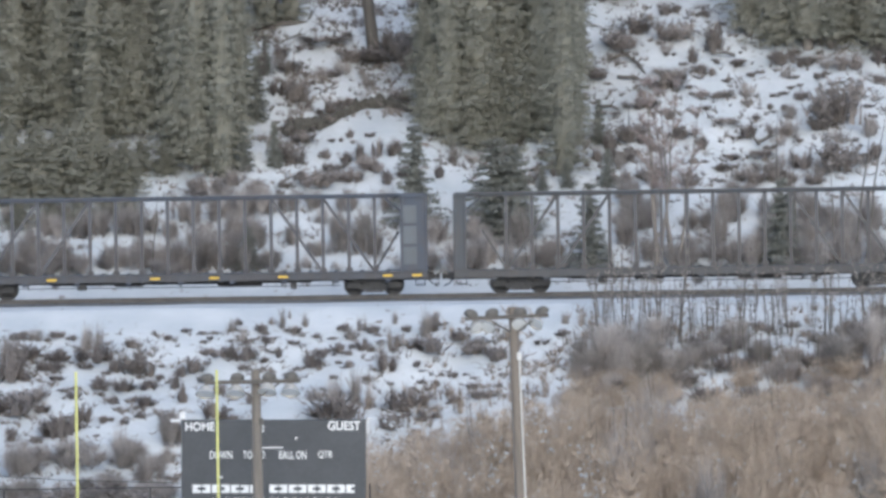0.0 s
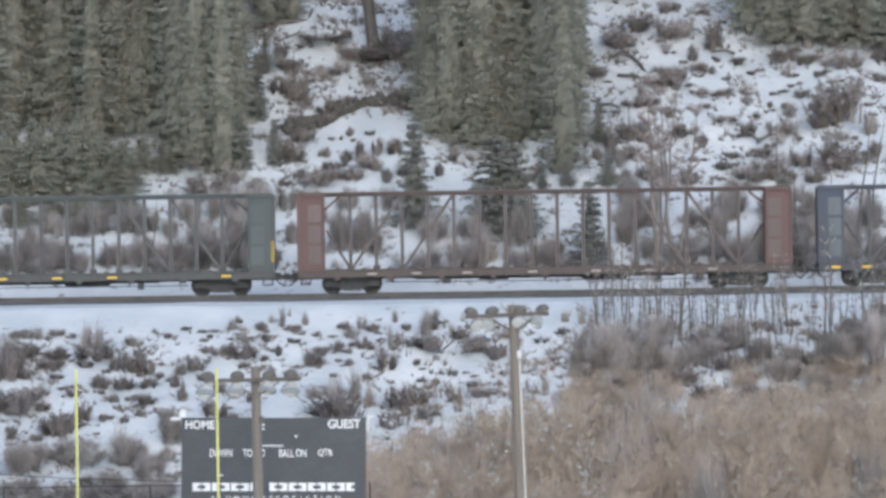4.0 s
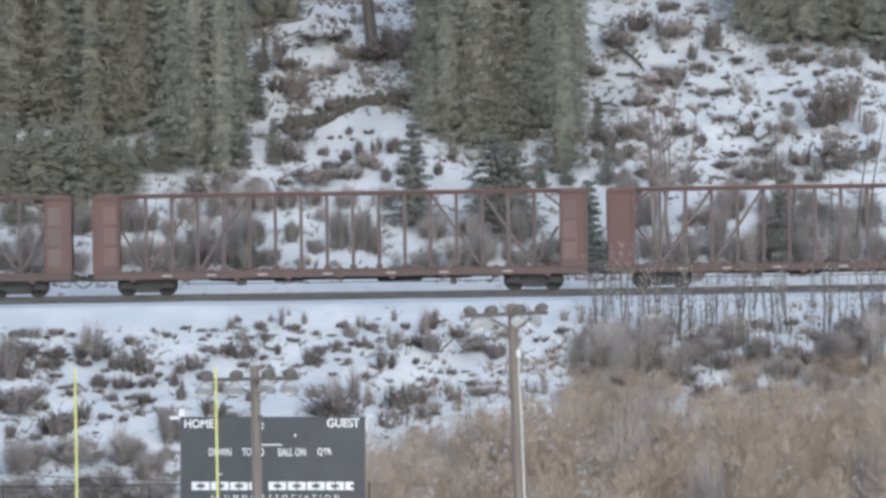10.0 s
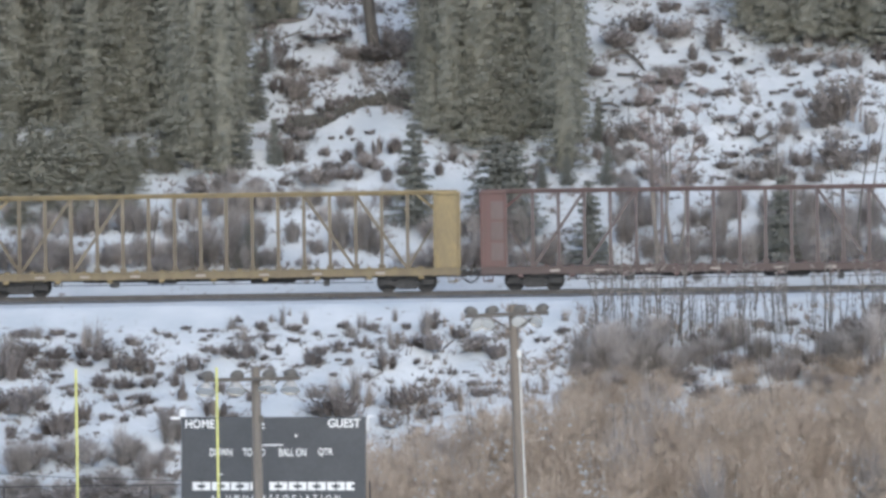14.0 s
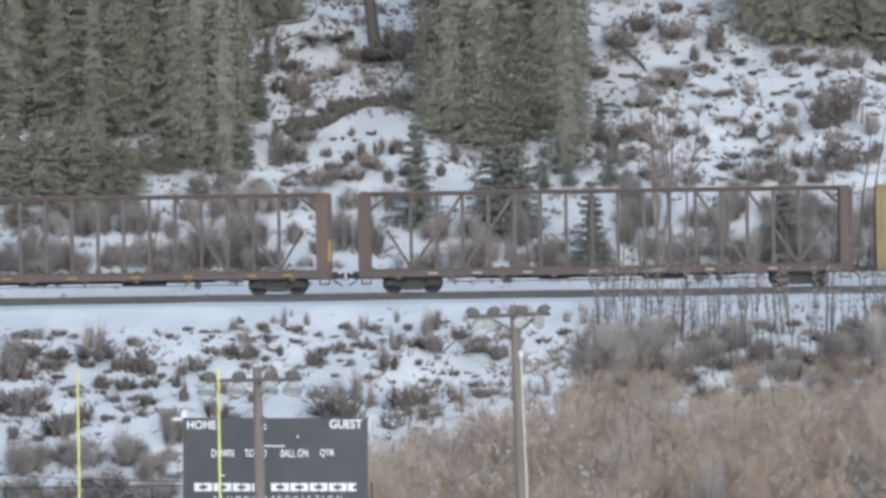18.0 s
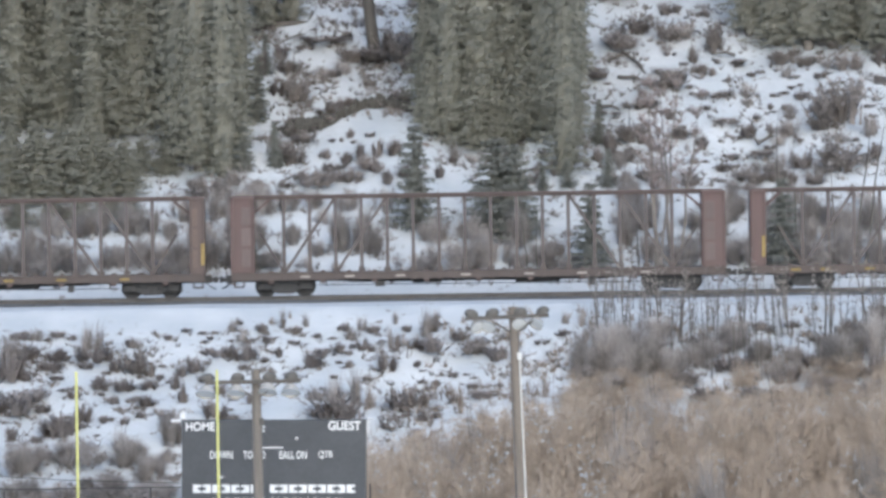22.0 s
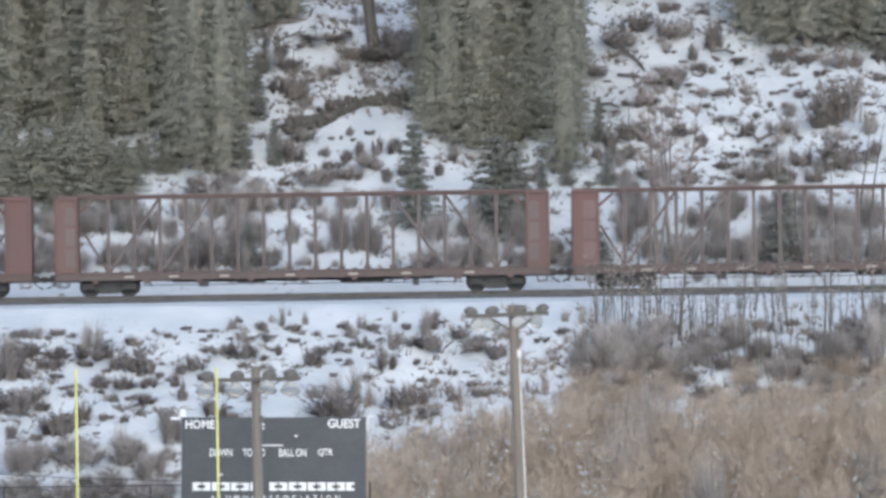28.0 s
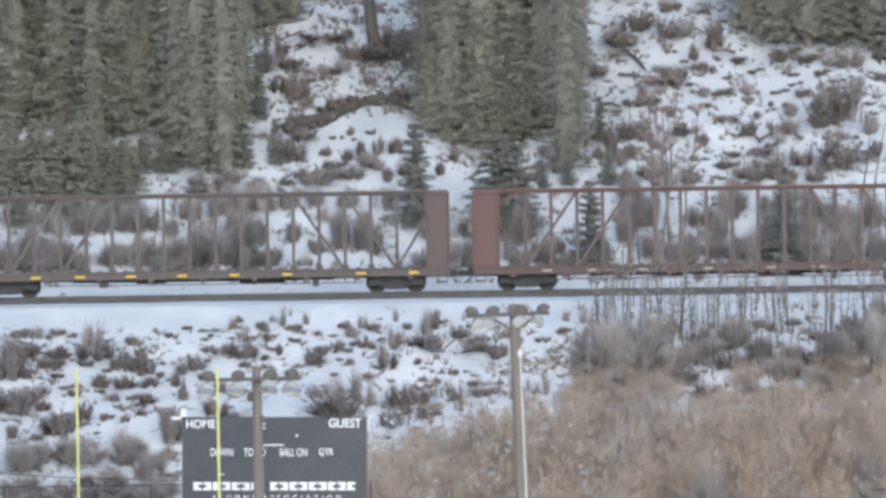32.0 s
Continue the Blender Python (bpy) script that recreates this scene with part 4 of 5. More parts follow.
BLUFF_E = ((19.67, 537.26, 2.22, 1.50), (21.81, 545.68, 0.79, 0.39), (22.06, 547.88, 0.85, 0.79), (18.60, 542.92, 0.73, 0.50),
    (21.15, 540.58, 0.56, 1.11), (21.31, 538.10, 0.83, 0.83), (8.78, 536.28, 1.00, 0.72), (10.18, 536.78, 1.11, 0.83),
    (10.53, 539.66, 0.61, 0.39), (17.63, 546.60, 0.45, 0.23), (15.53, 547.22, 0.34, 0.23), (15.17, 545.00, 0.28, 0.20),
    (18.88, 546.38, 0.73, 0.39), (12.04, 553.34, 0.68, 0.40), (13.45, 552.82, 0.57, 0.40), (15.50, 538.56, 0.39, 0.25),
    (17.09, 536.58, 0.83, 0.83), (18.18, 536.16, 0.83, 0.66), (12.10, 536.08, 0.83, 0.50), (-3.94, 539.26, 0.56, 0.83),
    (-3.16, 539.14, 0.50, 0.95), (-4.77, 539.12, 0.72, 0.67))
BLUFF_F = ((-2.27, 538.94, 0.67, 1.11), (-1.72, 537.12, 0.83, 0.83), (-5.74, 539.64, 0.56, 0.50), (-3.66, 538.16, 1.11, 0.67),
    (-6.87, 541.22, 1.12, 0.84), (-7.43, 542.52, 0.73, 0.84), (11.17, 542.52, 0.84, 0.56), (12.77, 539.88, 0.84, 0.67),
    (14.14, 539.24, 0.72, 0.44), (15.16, 536.74, 1.11, 0.72), (16.27, 536.88, 1.00, 1.11), (17.70, 537.92, 0.83, 1.11))
TRACKSIDE_A = ((-5.05, 530.3, 1.0, 2.2), (-3.75, 530.0, 1.1, 2.7), (-5.95, 530.1, 0.9, 0.9), (-12.40, 529.22, 1.64, 1.53),
    (-10.76, 529.18, 2.18, 2.07), (-9.66, 528.78, 1.09, 1.36), (-11.61, 531.48, 1.10, 1.37), (-13.26, 531.80, 0.82, 1.10),
    (-8.30, 528.94, 1.36, 0.87), (-18.68, 529.56, 1.64, 1.37), (-19.80, 530.38, 1.37, 1.64), (-20.86, 529.36, 1.64, 1.64),
    (-17.30, 529.00, 1.64, 1.09), (-15.67, 528.94, 1.64, 1.36), (-14.58, 529.44, 1.09, 1.36), (-14.09, 532.36, 0.71, 1.10),
    (-17.65, 531.92, 0.82, 1.10), (-18.25, 533.82, 0.83, 0.83), (-12.74, 533.38, 0.82, 1.10), (-12.05, 533.10, 0.66, 1.37),
    (-0.65, 531.16, 1.37, 1.37), (1.26, 530.84, 1.64, 1.64), (0.42, 528.76, 1.91, 1.64), (2.33, 528.70, 1.64, 1.64))
TRACKSIDE_B = ((3.72, 530.52, 1.37, 1.91), (4.79, 529.16, 1.36, 1.09), (4.24, 528.54, 1.63, 0.93), (-1.35, 528.64, 1.64, 0.98),
    (8.95, 531.70, 1.10, 1.64), (9.97, 529.00, 1.36, 1.09), (11.33, 528.70, 1.64, 1.36), (12.70, 528.92, 1.91, 1.64),
    (13.78, 528.64, 1.36, 1.36), (14.88, 528.86, 1.36, 1.64), (12.53, 532.12, 1.10, 1.10), (15.74, 530.16, 1.37, 1.91),
    (16.76, 528.28, 1.63, 2.18), (18.12, 528.24, 1.63, 1.63), (19.50, 528.48, 1.63, 1.91), (20.84, 528.16, 1.36, 1.63),
    (19.08, 531.40, 1.37, 1.64), (17.74, 532.24, 1.10, 1.37), (20.75, 531.88, 1.37, 1.65), (9.79, 532.48, 1.10, 1.37),
    (13.91, 532.62, 0.82, 1.10), (5.48, 529.40, 0.82, 0.82))
TRACKSIDE_C = ((-10.6, 533.4, 1.4, 1.9), (-9.7, 533.6, 1.3, 1.7), (-8.8, 533.8, 1.2, 1.5), (-7.6, 534.2, 0.9, 1.1), (-6.4, 534.6, 0.9, 1.0), (-4.6, 534.4, 0.8, 1.2), (-2.9, 534.2, 0.8, 1.3), (-19.03, 532.34, 1.10, 1.26), (-16.82, 531.74, 1.37, 1.54), (-15.18, 531.58, 1.64, 1.64), (-13.49, 529.14, 1.64, 1.64),
    (-21.27, 533.62, 0.99, 1.10), (-9.97, 531.70, 1.26, 1.54), (-9.14, 530.98, 1.10, 1.53), (-7.22, 531.08, 0.71, 1.10),
    (-19.49, 529.06, 1.64, 1.09), (-13.21, 528.88, 1.64, 0.82))
WOOD_D = ((-18.8, 542.6, 14.0, 1.9), (-21.4, 542.4, 14.0, 1.9), (-15.6, 541.9, 13.0, 1.7))
WOOD_A = ((-22.91, 541.02, 15.00, 2.40), (-20.14, 543.72, 14.00, 1.70), (-17.65, 542.70, 14.00, 1.90), (-16.37, 541.88, 14.00, 1.90),
    (-14.83, 541.84, 13.00, 1.90), (-12.79, 539.80, 14.00, 1.80), (-11.99, 538.78, 13.00, 1.90), (-10.76, 538.10, 12.50, 1.45),
    (-9.96, 540.48, 10.00, 0.90), (-21.98, 546.86, 14.00, 1.70), (-19.47, 547.92, 14.00, 1.90), (-17.81, 549.00, 14.00, 2.20),
    (-15.24, 548.36, 14.00, 2.20), (-12.97, 547.72, 14.00, 2.20), (-11.24, 544.86, 13.00, 1.50), (-16.35, 547.26, 13.00, 2.00),
    (-8.78, 552.40, 12.00, 1.50), (-7.50, 552.94, 12.00, 1.20), (-17.18, 540.70, 9.00, 1.50), (-21.25, 544.14, 13.10, 1.67),
    (-20.02, 543.50, 9.60, 1.43), (-18.76, 544.40, 13.60, 1.26), (-18.08, 544.38, 11.90, 1.49), (-17.41, 544.54, 10.80, 1.66))
WOOD_B = ((-15.65, 544.76, 13.10, 1.27), (-14.70, 544.90, 9.50, 1.64), (-13.96, 544.44, 13.90, 1.64), (-12.72, 540.56, 11.90, 1.54),
    (-11.71, 540.64, 12.60, 1.68), (-10.05, 543.88, 11.10, 1.28), (-0.40, 544.88, 11.20, 1.44), (0.74, 542.72, 11.40, 1.32),
    (2.51, 543.40, 11.30, 1.39), (3.68, 544.82, 13.90, 1.21), (4.90, 542.04, 10.10, 1.52), (5.89, 542.96, 10.00, 1.22),
    (0.45, 541.18, 13.00, 1.60), (1.93, 541.40, 13.00, 2.00), (3.47, 541.92, 13.00, 2.10), (5.00, 541.32, 13.00, 2.00),
    (6.04, 537.44, 12.50, 1.35), (-0.34, 544.82, 13.00, 1.00), (1.13, 546.18, 13.00, 1.90), (3.39, 546.68, 13.00, 2.00),
    (5.22, 546.06, 13.00, 1.70), (6.30, 543.78, 13.00, 1.10))
WOOD_C = ((4.39, 547.22, 13.00, 2.00), (-0.80, 542.76, 13.00, 0.90), (6.54, 540.44, 12.00, 1.00),
    (6.85, 547.70, 12.00, 1.00), (15.53, 551.16, 12.00, 1.70), (16.92, 550.26, 12.00, 1.80), (18.45, 549.52, 12.00, 1.80), (20.17, 550.04, 12.00, 1.80),
    (21.71, 549.54, 12.00, 1.90), (22.97, 549.22, 12.00, 1.90), (17.74, 553.10, 12.00, 1.80), (19.73, 553.04, 12.00, 1.80),
    (21.74, 553.28, 12.00, 1.80), (8.80, 554.82, 12.00, 1.60), (23.38, 551.78, 12.00, 2.00))
YOUNG_A = ((-1.33, 532.80, 5.10, 1.60), (2.59, 531.76, 5.00, 2.30), (3.51, 531.32, 4.80, 1.90), (7.10, 528.46, 4.30, 1.40),
    (16.36, 528.30, 4.60, 1.50), (6.15, 536.08, 1.60, 0.60), (-9.39, 529.04, 2.20, 0.90), (-9.12, 543.68, 3.40, 0.75),
    (-8.21, 538.56, 2.40, 0.60), (-8.74, 547.72, 2.20, 0.55), (-9.76, 538.18, 2.60, 0.80), (7.77, 540.42, 2.40, 0.60),
    (8.09, 536.02, 2.00, 0.70), (4.91, 536.12, 1.40, 0.45),)
MIDDLE_B = ((-20.6, 533.4, 1.6, 1.2), (-19.0, 533.6, 1.5, 1.2), (-17.6, 533.5, 1.7, 1.2), (-16.3, 533.6, 1.4, 1.1), (-15.2, 533.8, 1.3, 0.9),
    (1.50, 540.70, 5.00, 1.60), (2.76, 540.78, 5.00, 1.50), (4.01, 540.86, 6.00, 1.50), (-0.47, 541.32, 4.50, 1.30), (-13.6, 538.4, 1.6, 1.15), (-14.75, 538.2, 1.7, 1.2))
MIDDLE_A = ((-22.45, 535.82, 3.68, 2.20), (-21.39, 535.68, 3.12, 2.00), (-20.52, 536.04, 2.72, 1.60), (-19.68, 535.74, 3.52, 2.00),
    (-18.86, 535.82, 2.96, 1.90), (-17.98, 535.96, 3.68, 2.10), (-17.06, 535.94, 2.88, 1.90), (-16.20, 535.74, 2.40, 1.80),
    (-15.5, 535.88, 2.72, 1.3), (-17.54, 538.40, 3.04, 1.60), (-20.04, 538.48, 2.72, 1.60),
    (-18.77, 537.88, 2.88, 1.60), (-21.15, 538.50, 2.72, 1.40), (-15.70, 536.72, 2.08, 1.40),
    (-16.68, 537.28, 2.40, 1.40), (-19.44, 536.82, 2.56, 1.60),)
CREST = ((-4.80, 5.63), (-3.78, 6.38), (-3.01, 7.2), (-1.74, 7.6), (0.29, 7.9), (2.83, 8.3), (4.10, 8.8), (5.37, 9.4), (7.89, 9.3), (10.41, 9.0), (12.93, 8.86), (15.46, 9.1), (17.99, 9.3), (20.52, 9.4))
THICKET_A = ((7.0, 501.6, 1.4, 1.6), (8.0, 501.8, 1.4, 1.7), (9.0, 501.7, 1.4, 1.6), (9.9, 502.0, 1.3, 1.5), (6.1, 501.9, 1.0, 1.2), (6.7, 502.4, 1.3, 1.7), (7.45, 502.36, 1.81, 2.07), (8.37, 502.62, 1.81, 2.07),
    (9.40, 502.30, 1.81, 2.02), (10.44, 502.56, 1.3, 1.2), (11.49, 503.10, 1.2, 0.9), (12.52, 503.9, 1.81, 0.9),
    (13.55, 504.4, 1.5, 0.8), (14.47, 503.00, 1.04, 1.04), (16.03, 502.96, 1.04, 0.78), (18.46, 502.30, 1.55, 1.81),
    (19.78, 502.82, 1.56, 2.33), (7.89, 504.66, 1.56, 1.30), (9.72, 504.90, 1.56, 1.30),
    (13.38, 505.36, 1.30, 1.04), (20.15, 505.14, 1.56, 1.30),)
STEM_A = ((7.18, 505.56, 4.16), (7.61, 506.14, 3.59), (8.19, 506.12, 3.78), (8.92, 506.38, 3.41),
    (9.48, 505.48, 4.91), (9.82, 505.76, 4.54), (10.27, 506.04, 3.78), (10.67, 505.44, 4.72),
    (11.37, 506.02, 3.40), (11.97, 506.00, 4.16), (12.63, 506.26, 3.41), (13.19, 505.96, 4.54),
    (13.54, 506.24, 3.78), (14.31, 505.92, 3.40), (15.23, 505.88, 4.16), (16.02, 506.16, 3.03),
    (17.05, 505.82, 3.40), (17.86, 505.22, 4.91), (18.35, 505.78, 3.78), (18.90, 505.18, 4.53),
    (19.63, 505.16, 5.29), (20.04, 505.14, 5.66),)
BARE_A = ((10.45, 528.36, 9.20, 0.02), (11.21, 528.34, 8.80, -0.02), (16.22, 528.20, 8.00, 0.00), (17.09, 528.18, 6.30, 0.00),
    (19.81, 528.10, 7.60, 0.04), (20.30, 528.08, 7.80, 0.10), (18.80, 528.12, 5.60, 0.00), (4.10, 528.44, 3.60, 0.00),
    (4.51, 528.42, 3.20, 0.04), (9.41, 528.28, 4.00, 0.02), (-11.98, 528.90, 3.60, 0.00), (-14.03, 528.96, 4.20, 0.02),
    (9.25, 541.74, 1.60, 0.00), (-7.37, 546.14, 2.60, 0.00), (14.00, 535.32, 1.50, 0.10),)
LOGS = (((9.23, 549.22, 25.01), (10.36, 546.70, 23.74)),
    ((8.84, 546.86, 23.82), (10.48, 546.12, 23.46)),
    ((6.80, 547.82, 24.30), (8.20, 547.10, 23.94)),
    ((-7.91, 550.88, 25.83), (-6.55, 551.64, 26.21)),
    ((8.46, 548.62, 24.71), (9.42, 548.88, 24.83)),
    ((7.84, 543.90, 22.35), (8.85, 543.60, 22.19)),
    ((-6.35, 550.66, 25.72), (-4.73, 551.12, 25.96)),
    ((14.74, 548.84, 24.81), (13.67, 549.04, 24.91)),
    ((-9.97, 551.96, 26.38), (-6.64, 552.68, 26.73)),
    ((-6.70, 552.44, 26.62), (-6.45, 554.06, 27.42)),
    ((15.56, 540.08, 20.43), (16.48, 540.82, 20.80)),
    ((14.82, 541.20, 20.99), (15.69, 539.96, 20.37)))

k = 0
for x, y, w, h in (EMBANKMENT_A + EMBANKMENT_B + EMBANKMENT_C + EMBANKMENT_D + EMBANKMENT_E + EMBANKMENT_F):
    plant("shrub", HAZED_BUSHES if y < 496 and w < 2.4 else SAGE if w < 1.3 or k % 3 else BUSHES, k, x, y, w * 1.0, h * 1.1, "low dark leafless shrub in the snow", "shrub", "shrubs on the embankment")
    k += 1
for x, y, w, h in (TUFT_A + TUFT_B):
    plant("grass_tuft", TUFTS, k, x, y, w, h * 1.5, "tuft of tall dry grey grass", "grass tuft", "grass tufts on the embankment")
    k += 1
for x, y, w, h in (BLUFF_A + BLUFF_B + BLUFF_C + BLUFF_D + BLUFF_E + BLUFF_F):
    plant("shrub", SAGE if w < 0.9 else BUSHES, k, x, y, w * 1.15, h * 1.25, "dark leafless shrub on the snowy bluff", "shrub", "shrubs on the bluff")
    k += 1
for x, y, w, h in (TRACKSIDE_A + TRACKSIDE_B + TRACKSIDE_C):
    plant("shrub", HAZED_BUSHES, k, x, y, w * 1.08, h * 1.3, "tall grey-brown twiggy brush behind the railway track", "shrub", "brush behind the track")
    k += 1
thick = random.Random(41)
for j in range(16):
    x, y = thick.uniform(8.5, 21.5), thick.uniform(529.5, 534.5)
    plant("shrub", HAZED_BUSHES, k, x, y, thick.uniform(0.9, 1.4), thick.uniform(1.3, 2.4), "tall grey-brown twiggy brush behind the railway track", "shrub", "brush behind the track")
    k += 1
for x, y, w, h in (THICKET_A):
    plant("willow", GREYS if k % 2 else HAZED_BUSHES, k, x, y, w * 1.35, h * 1.35, "dark grey-brown leafless thicket bush", "bush", "dark bushes below the track")
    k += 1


def small_clumps(seed, count):
    """Scattered knee-high clumps of sagebrush between the larger shrubs."""
    rnd = random.Random(seed)
    vs, fs = [], []
    made = 0
    while made < count:
        low = made < count * 0.55
        x, y = (rnd.uniform(-20.5, 4.5), rnd.uniform(496.0, 507.5)) if low else (rnd.uniform(-9.0, 22.0), rnd.uniform(534.0, 552.0))
        if not low and (-6.6 < x < -1.0 and y < 543.0 or -1.0 < x < 7.0):
            continue
        if noise.noise((x * 0.45, y * 0.3, 7.0)) < rnd.uniform(-0.2, 0.25):
            continue
        w = rnd.uniform(0.1, 0.45)
        h = w * rnd.uniform(0.4, 0.8)
        p = Vector((x, y, ground_z(x, y) - 0.03))
        for j in range(70):
            q = p + Vector((rnd.gauss(0, .3) * w, rnd.gauss(0, .3) * w, rnd.uniform(0, 0.5) * h))
            sliver(vs, fs, q, q + Vector((rnd.gauss(0, .16) * w, rnd.gauss(0, .16) * w, rnd.uniform(0.2, 0.7) * h)), 0.045, rnd)
        made += 1
    return new("sagebrush_clumps", raw("sagebrush_clumps", vs, fs, SAGE_TWIG))


tagged(small_clumps(21, 300), "small dark clumps of sagebrush scattered in the snow", "shrub", kind="stuff")


def crest_z(x):
    for (xa, za), (xb, zb) in zip(CREST, CREST[1:]):
        if x <= xb:
            return za + (zb - za) * max(0.0, (x - xa)) / (xb - xa)
    return CREST[-1][1]


# brown willow thicket at the foot of the embankment
rnd = random.Random(77)
for row in range(9):
    y = 499.5 - 2.3 * row
    x = -6.2 + rnd.uniform(0, 1)
    while x < 22.5:
        px, py = x + rnd.uniform(-.4, .4), y + rnd.uniform(-.9, .9)
        base = ground_z(px, py)
        top = crest_z(px * 490 / py) - rnd.uniform(0.0, 0.9)
        high = min(top - base, rnd.uniform(3.2, 5.0))
        if x > -3.5 or row > 3:
            if high > 0.8:
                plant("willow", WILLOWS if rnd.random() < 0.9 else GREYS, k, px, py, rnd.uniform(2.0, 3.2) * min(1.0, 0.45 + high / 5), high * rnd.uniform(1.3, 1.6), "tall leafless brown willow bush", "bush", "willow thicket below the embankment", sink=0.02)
                k += 1
        x += rnd.uniform(1.35, 1.9)

# shorter willows higher on the slope, in broken drifts
for j in range(70):
    px, py = (rnd.uniform(4.6, 22.0), rnd.uniform(497.5, 501.5)) if j < 36 else (rnd.uniform(13.5, 22.0), rnd.uniform(499.0, 503.5)) if j < 56 else (rnd.uniform(5.8, 11.0), rnd.uniform(498.0, 500.5))
    high = rnd.uniform(0.6, 1.3)
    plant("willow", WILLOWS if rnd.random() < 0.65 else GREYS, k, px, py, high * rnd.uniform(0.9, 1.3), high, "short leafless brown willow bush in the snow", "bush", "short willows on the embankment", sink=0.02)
    k += 1

# thin pale stalks that stand in the snow above the willows
for j in range(90):
    px = rnd.uniform(-4.2, 8.5) if j < 70 else rnd.uniform(8.5, 22.0)
    py = rnd.uniform(493.0, 500.5)
    high = rnd.uniform(0.7, 1.5)
    plant("grass_tuft", STALKS, k, px, py, high * rnd.uniform(0.7, 1.1), high * 1.3, "few thin pale dead stalks in the snow", "grass tuft", "dead stalks above the willows", sink=0.02)
    k += 1

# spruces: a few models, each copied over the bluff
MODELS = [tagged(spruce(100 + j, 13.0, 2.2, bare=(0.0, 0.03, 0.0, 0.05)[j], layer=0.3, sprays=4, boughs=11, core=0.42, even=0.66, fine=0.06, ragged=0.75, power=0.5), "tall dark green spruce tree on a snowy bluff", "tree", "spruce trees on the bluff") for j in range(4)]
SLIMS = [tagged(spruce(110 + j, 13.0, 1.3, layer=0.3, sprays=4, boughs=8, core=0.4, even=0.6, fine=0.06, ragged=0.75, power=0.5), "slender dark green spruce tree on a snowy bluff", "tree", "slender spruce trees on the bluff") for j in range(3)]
SMALLS = [tagged(spruce(120 + j, 5.0, 1.2, layer=0.36, sprays=5, boughs=12, core=0.26, power=1.0, even=0.6, fine=0.05, mess=0.3, needles=YOUNG_NEEDLES), "young dark spruce tree on the snowy slope", "tree", "young spruce trees above the track") for j in range(3)]
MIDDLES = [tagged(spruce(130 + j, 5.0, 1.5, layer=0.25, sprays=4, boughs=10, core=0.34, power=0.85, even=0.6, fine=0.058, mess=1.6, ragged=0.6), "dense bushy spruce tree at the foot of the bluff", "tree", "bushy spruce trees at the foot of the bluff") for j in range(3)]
WOOD = WOOD_D + WOOD_A + WOOD_B + WOOD_C
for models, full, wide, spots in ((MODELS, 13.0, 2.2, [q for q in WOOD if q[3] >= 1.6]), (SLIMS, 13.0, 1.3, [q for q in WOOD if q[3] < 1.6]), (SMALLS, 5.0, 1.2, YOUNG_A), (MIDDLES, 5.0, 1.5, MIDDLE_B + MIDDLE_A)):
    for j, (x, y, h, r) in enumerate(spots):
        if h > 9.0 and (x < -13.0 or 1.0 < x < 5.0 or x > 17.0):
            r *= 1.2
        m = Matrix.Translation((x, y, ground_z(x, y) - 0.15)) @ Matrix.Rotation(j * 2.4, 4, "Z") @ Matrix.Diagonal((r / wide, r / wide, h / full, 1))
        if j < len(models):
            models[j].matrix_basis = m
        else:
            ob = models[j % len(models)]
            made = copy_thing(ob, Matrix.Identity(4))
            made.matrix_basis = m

# bare saplings in front of the track
SAPLINGS = [tagged(bare_tree(140 + j, 3.0, 0.05 * (j - 1.5), SAPLING_TWIG, density=1.0, stems=2, start=0.2, spreadr=0.15, girth=0.55, bark=DARK_BARK), "thin leafless grey sapling beside the track", "tree", "saplings beside the track") for j in range(4)]
for j, (x, y, h) in enumerate((STEM_A)):
    h *= (1.0, 0.7, 1.15, 0.85, 0.6)[j % 5]
    m = Matrix.Translation((x, y, ground_z(x, y) - 0.05)) @ Matrix.Rotation(j * 1.9, 4, "Z") @ Matrix.Diagonal((h / 3, h / 3, h / 3, 1))
    if j < 4:
        SAPLINGS[j].matrix_basis = m
    else:
        copy_thing(SAPLINGS[j % 4], Matrix.Identity(4)).matrix_basis = m
rnd = random.Random(12)
for j in range(90):
    x, y = rnd.uniform(6.8, 21.5) if j < 70 else rnd.uniform(12, 21.5), rnd.uniform(501, 510)
    q = rnd.uniform(0.4, 0.95)
    copy_thing(SAPLINGS[j % 4], Matrix.Identity(4)).matrix_basis = Matrix.Translation((x, y, ground_z(x, y) - 0.05)) @ Matrix.Rotation(j * 1.3, 4, "Z") @ Matrix.Diagonal((q, q, q, 1))

# taller bare stems among the willows
for j in range(30):
    x, y = rnd.uniform(-1.5, 21.5), rnd.uniform(482, 495)
    q = rnd.uniform(1.2, 1.9)
    copy_thing(SAPLINGS[j % 4], Matrix.Identity(4)).matrix_basis = Matrix.Translation((x, y, ground_z(x, y) - 0.05)) @ Matrix.Rotation(j * 2.3, 4, "Z") @ Matrix.Diagonal((q * 0.8, q * 0.8, q, 1))

# bare trees on the bluff
for j, (x, y, h, lean) in enumerate((BARE_A)):
    rosy = j < 2
    tr = bare_tree(160 + j, h, lean, ROSE if rosy else GREYTWIG, density=2.7 if rosy else 0.8, stems=3 if rosy else 1, leaf=0.06 if rosy else 0.0, start=0.3 if rosy else 0.45, spreadr=0.17 if rosy else 0.12, girth=0.9, bark=None if rosy else DARK_BARK)
    tr.matrix_world = Matrix.Translation((x, y, ground_z(x, y) - 0.1))
    tagged(tr, "tall birch with a few reddish-brown leaves behind the track" if rosy else "thin leafless tree on the snowy bluff", "tree", "bare trees on the bluff")

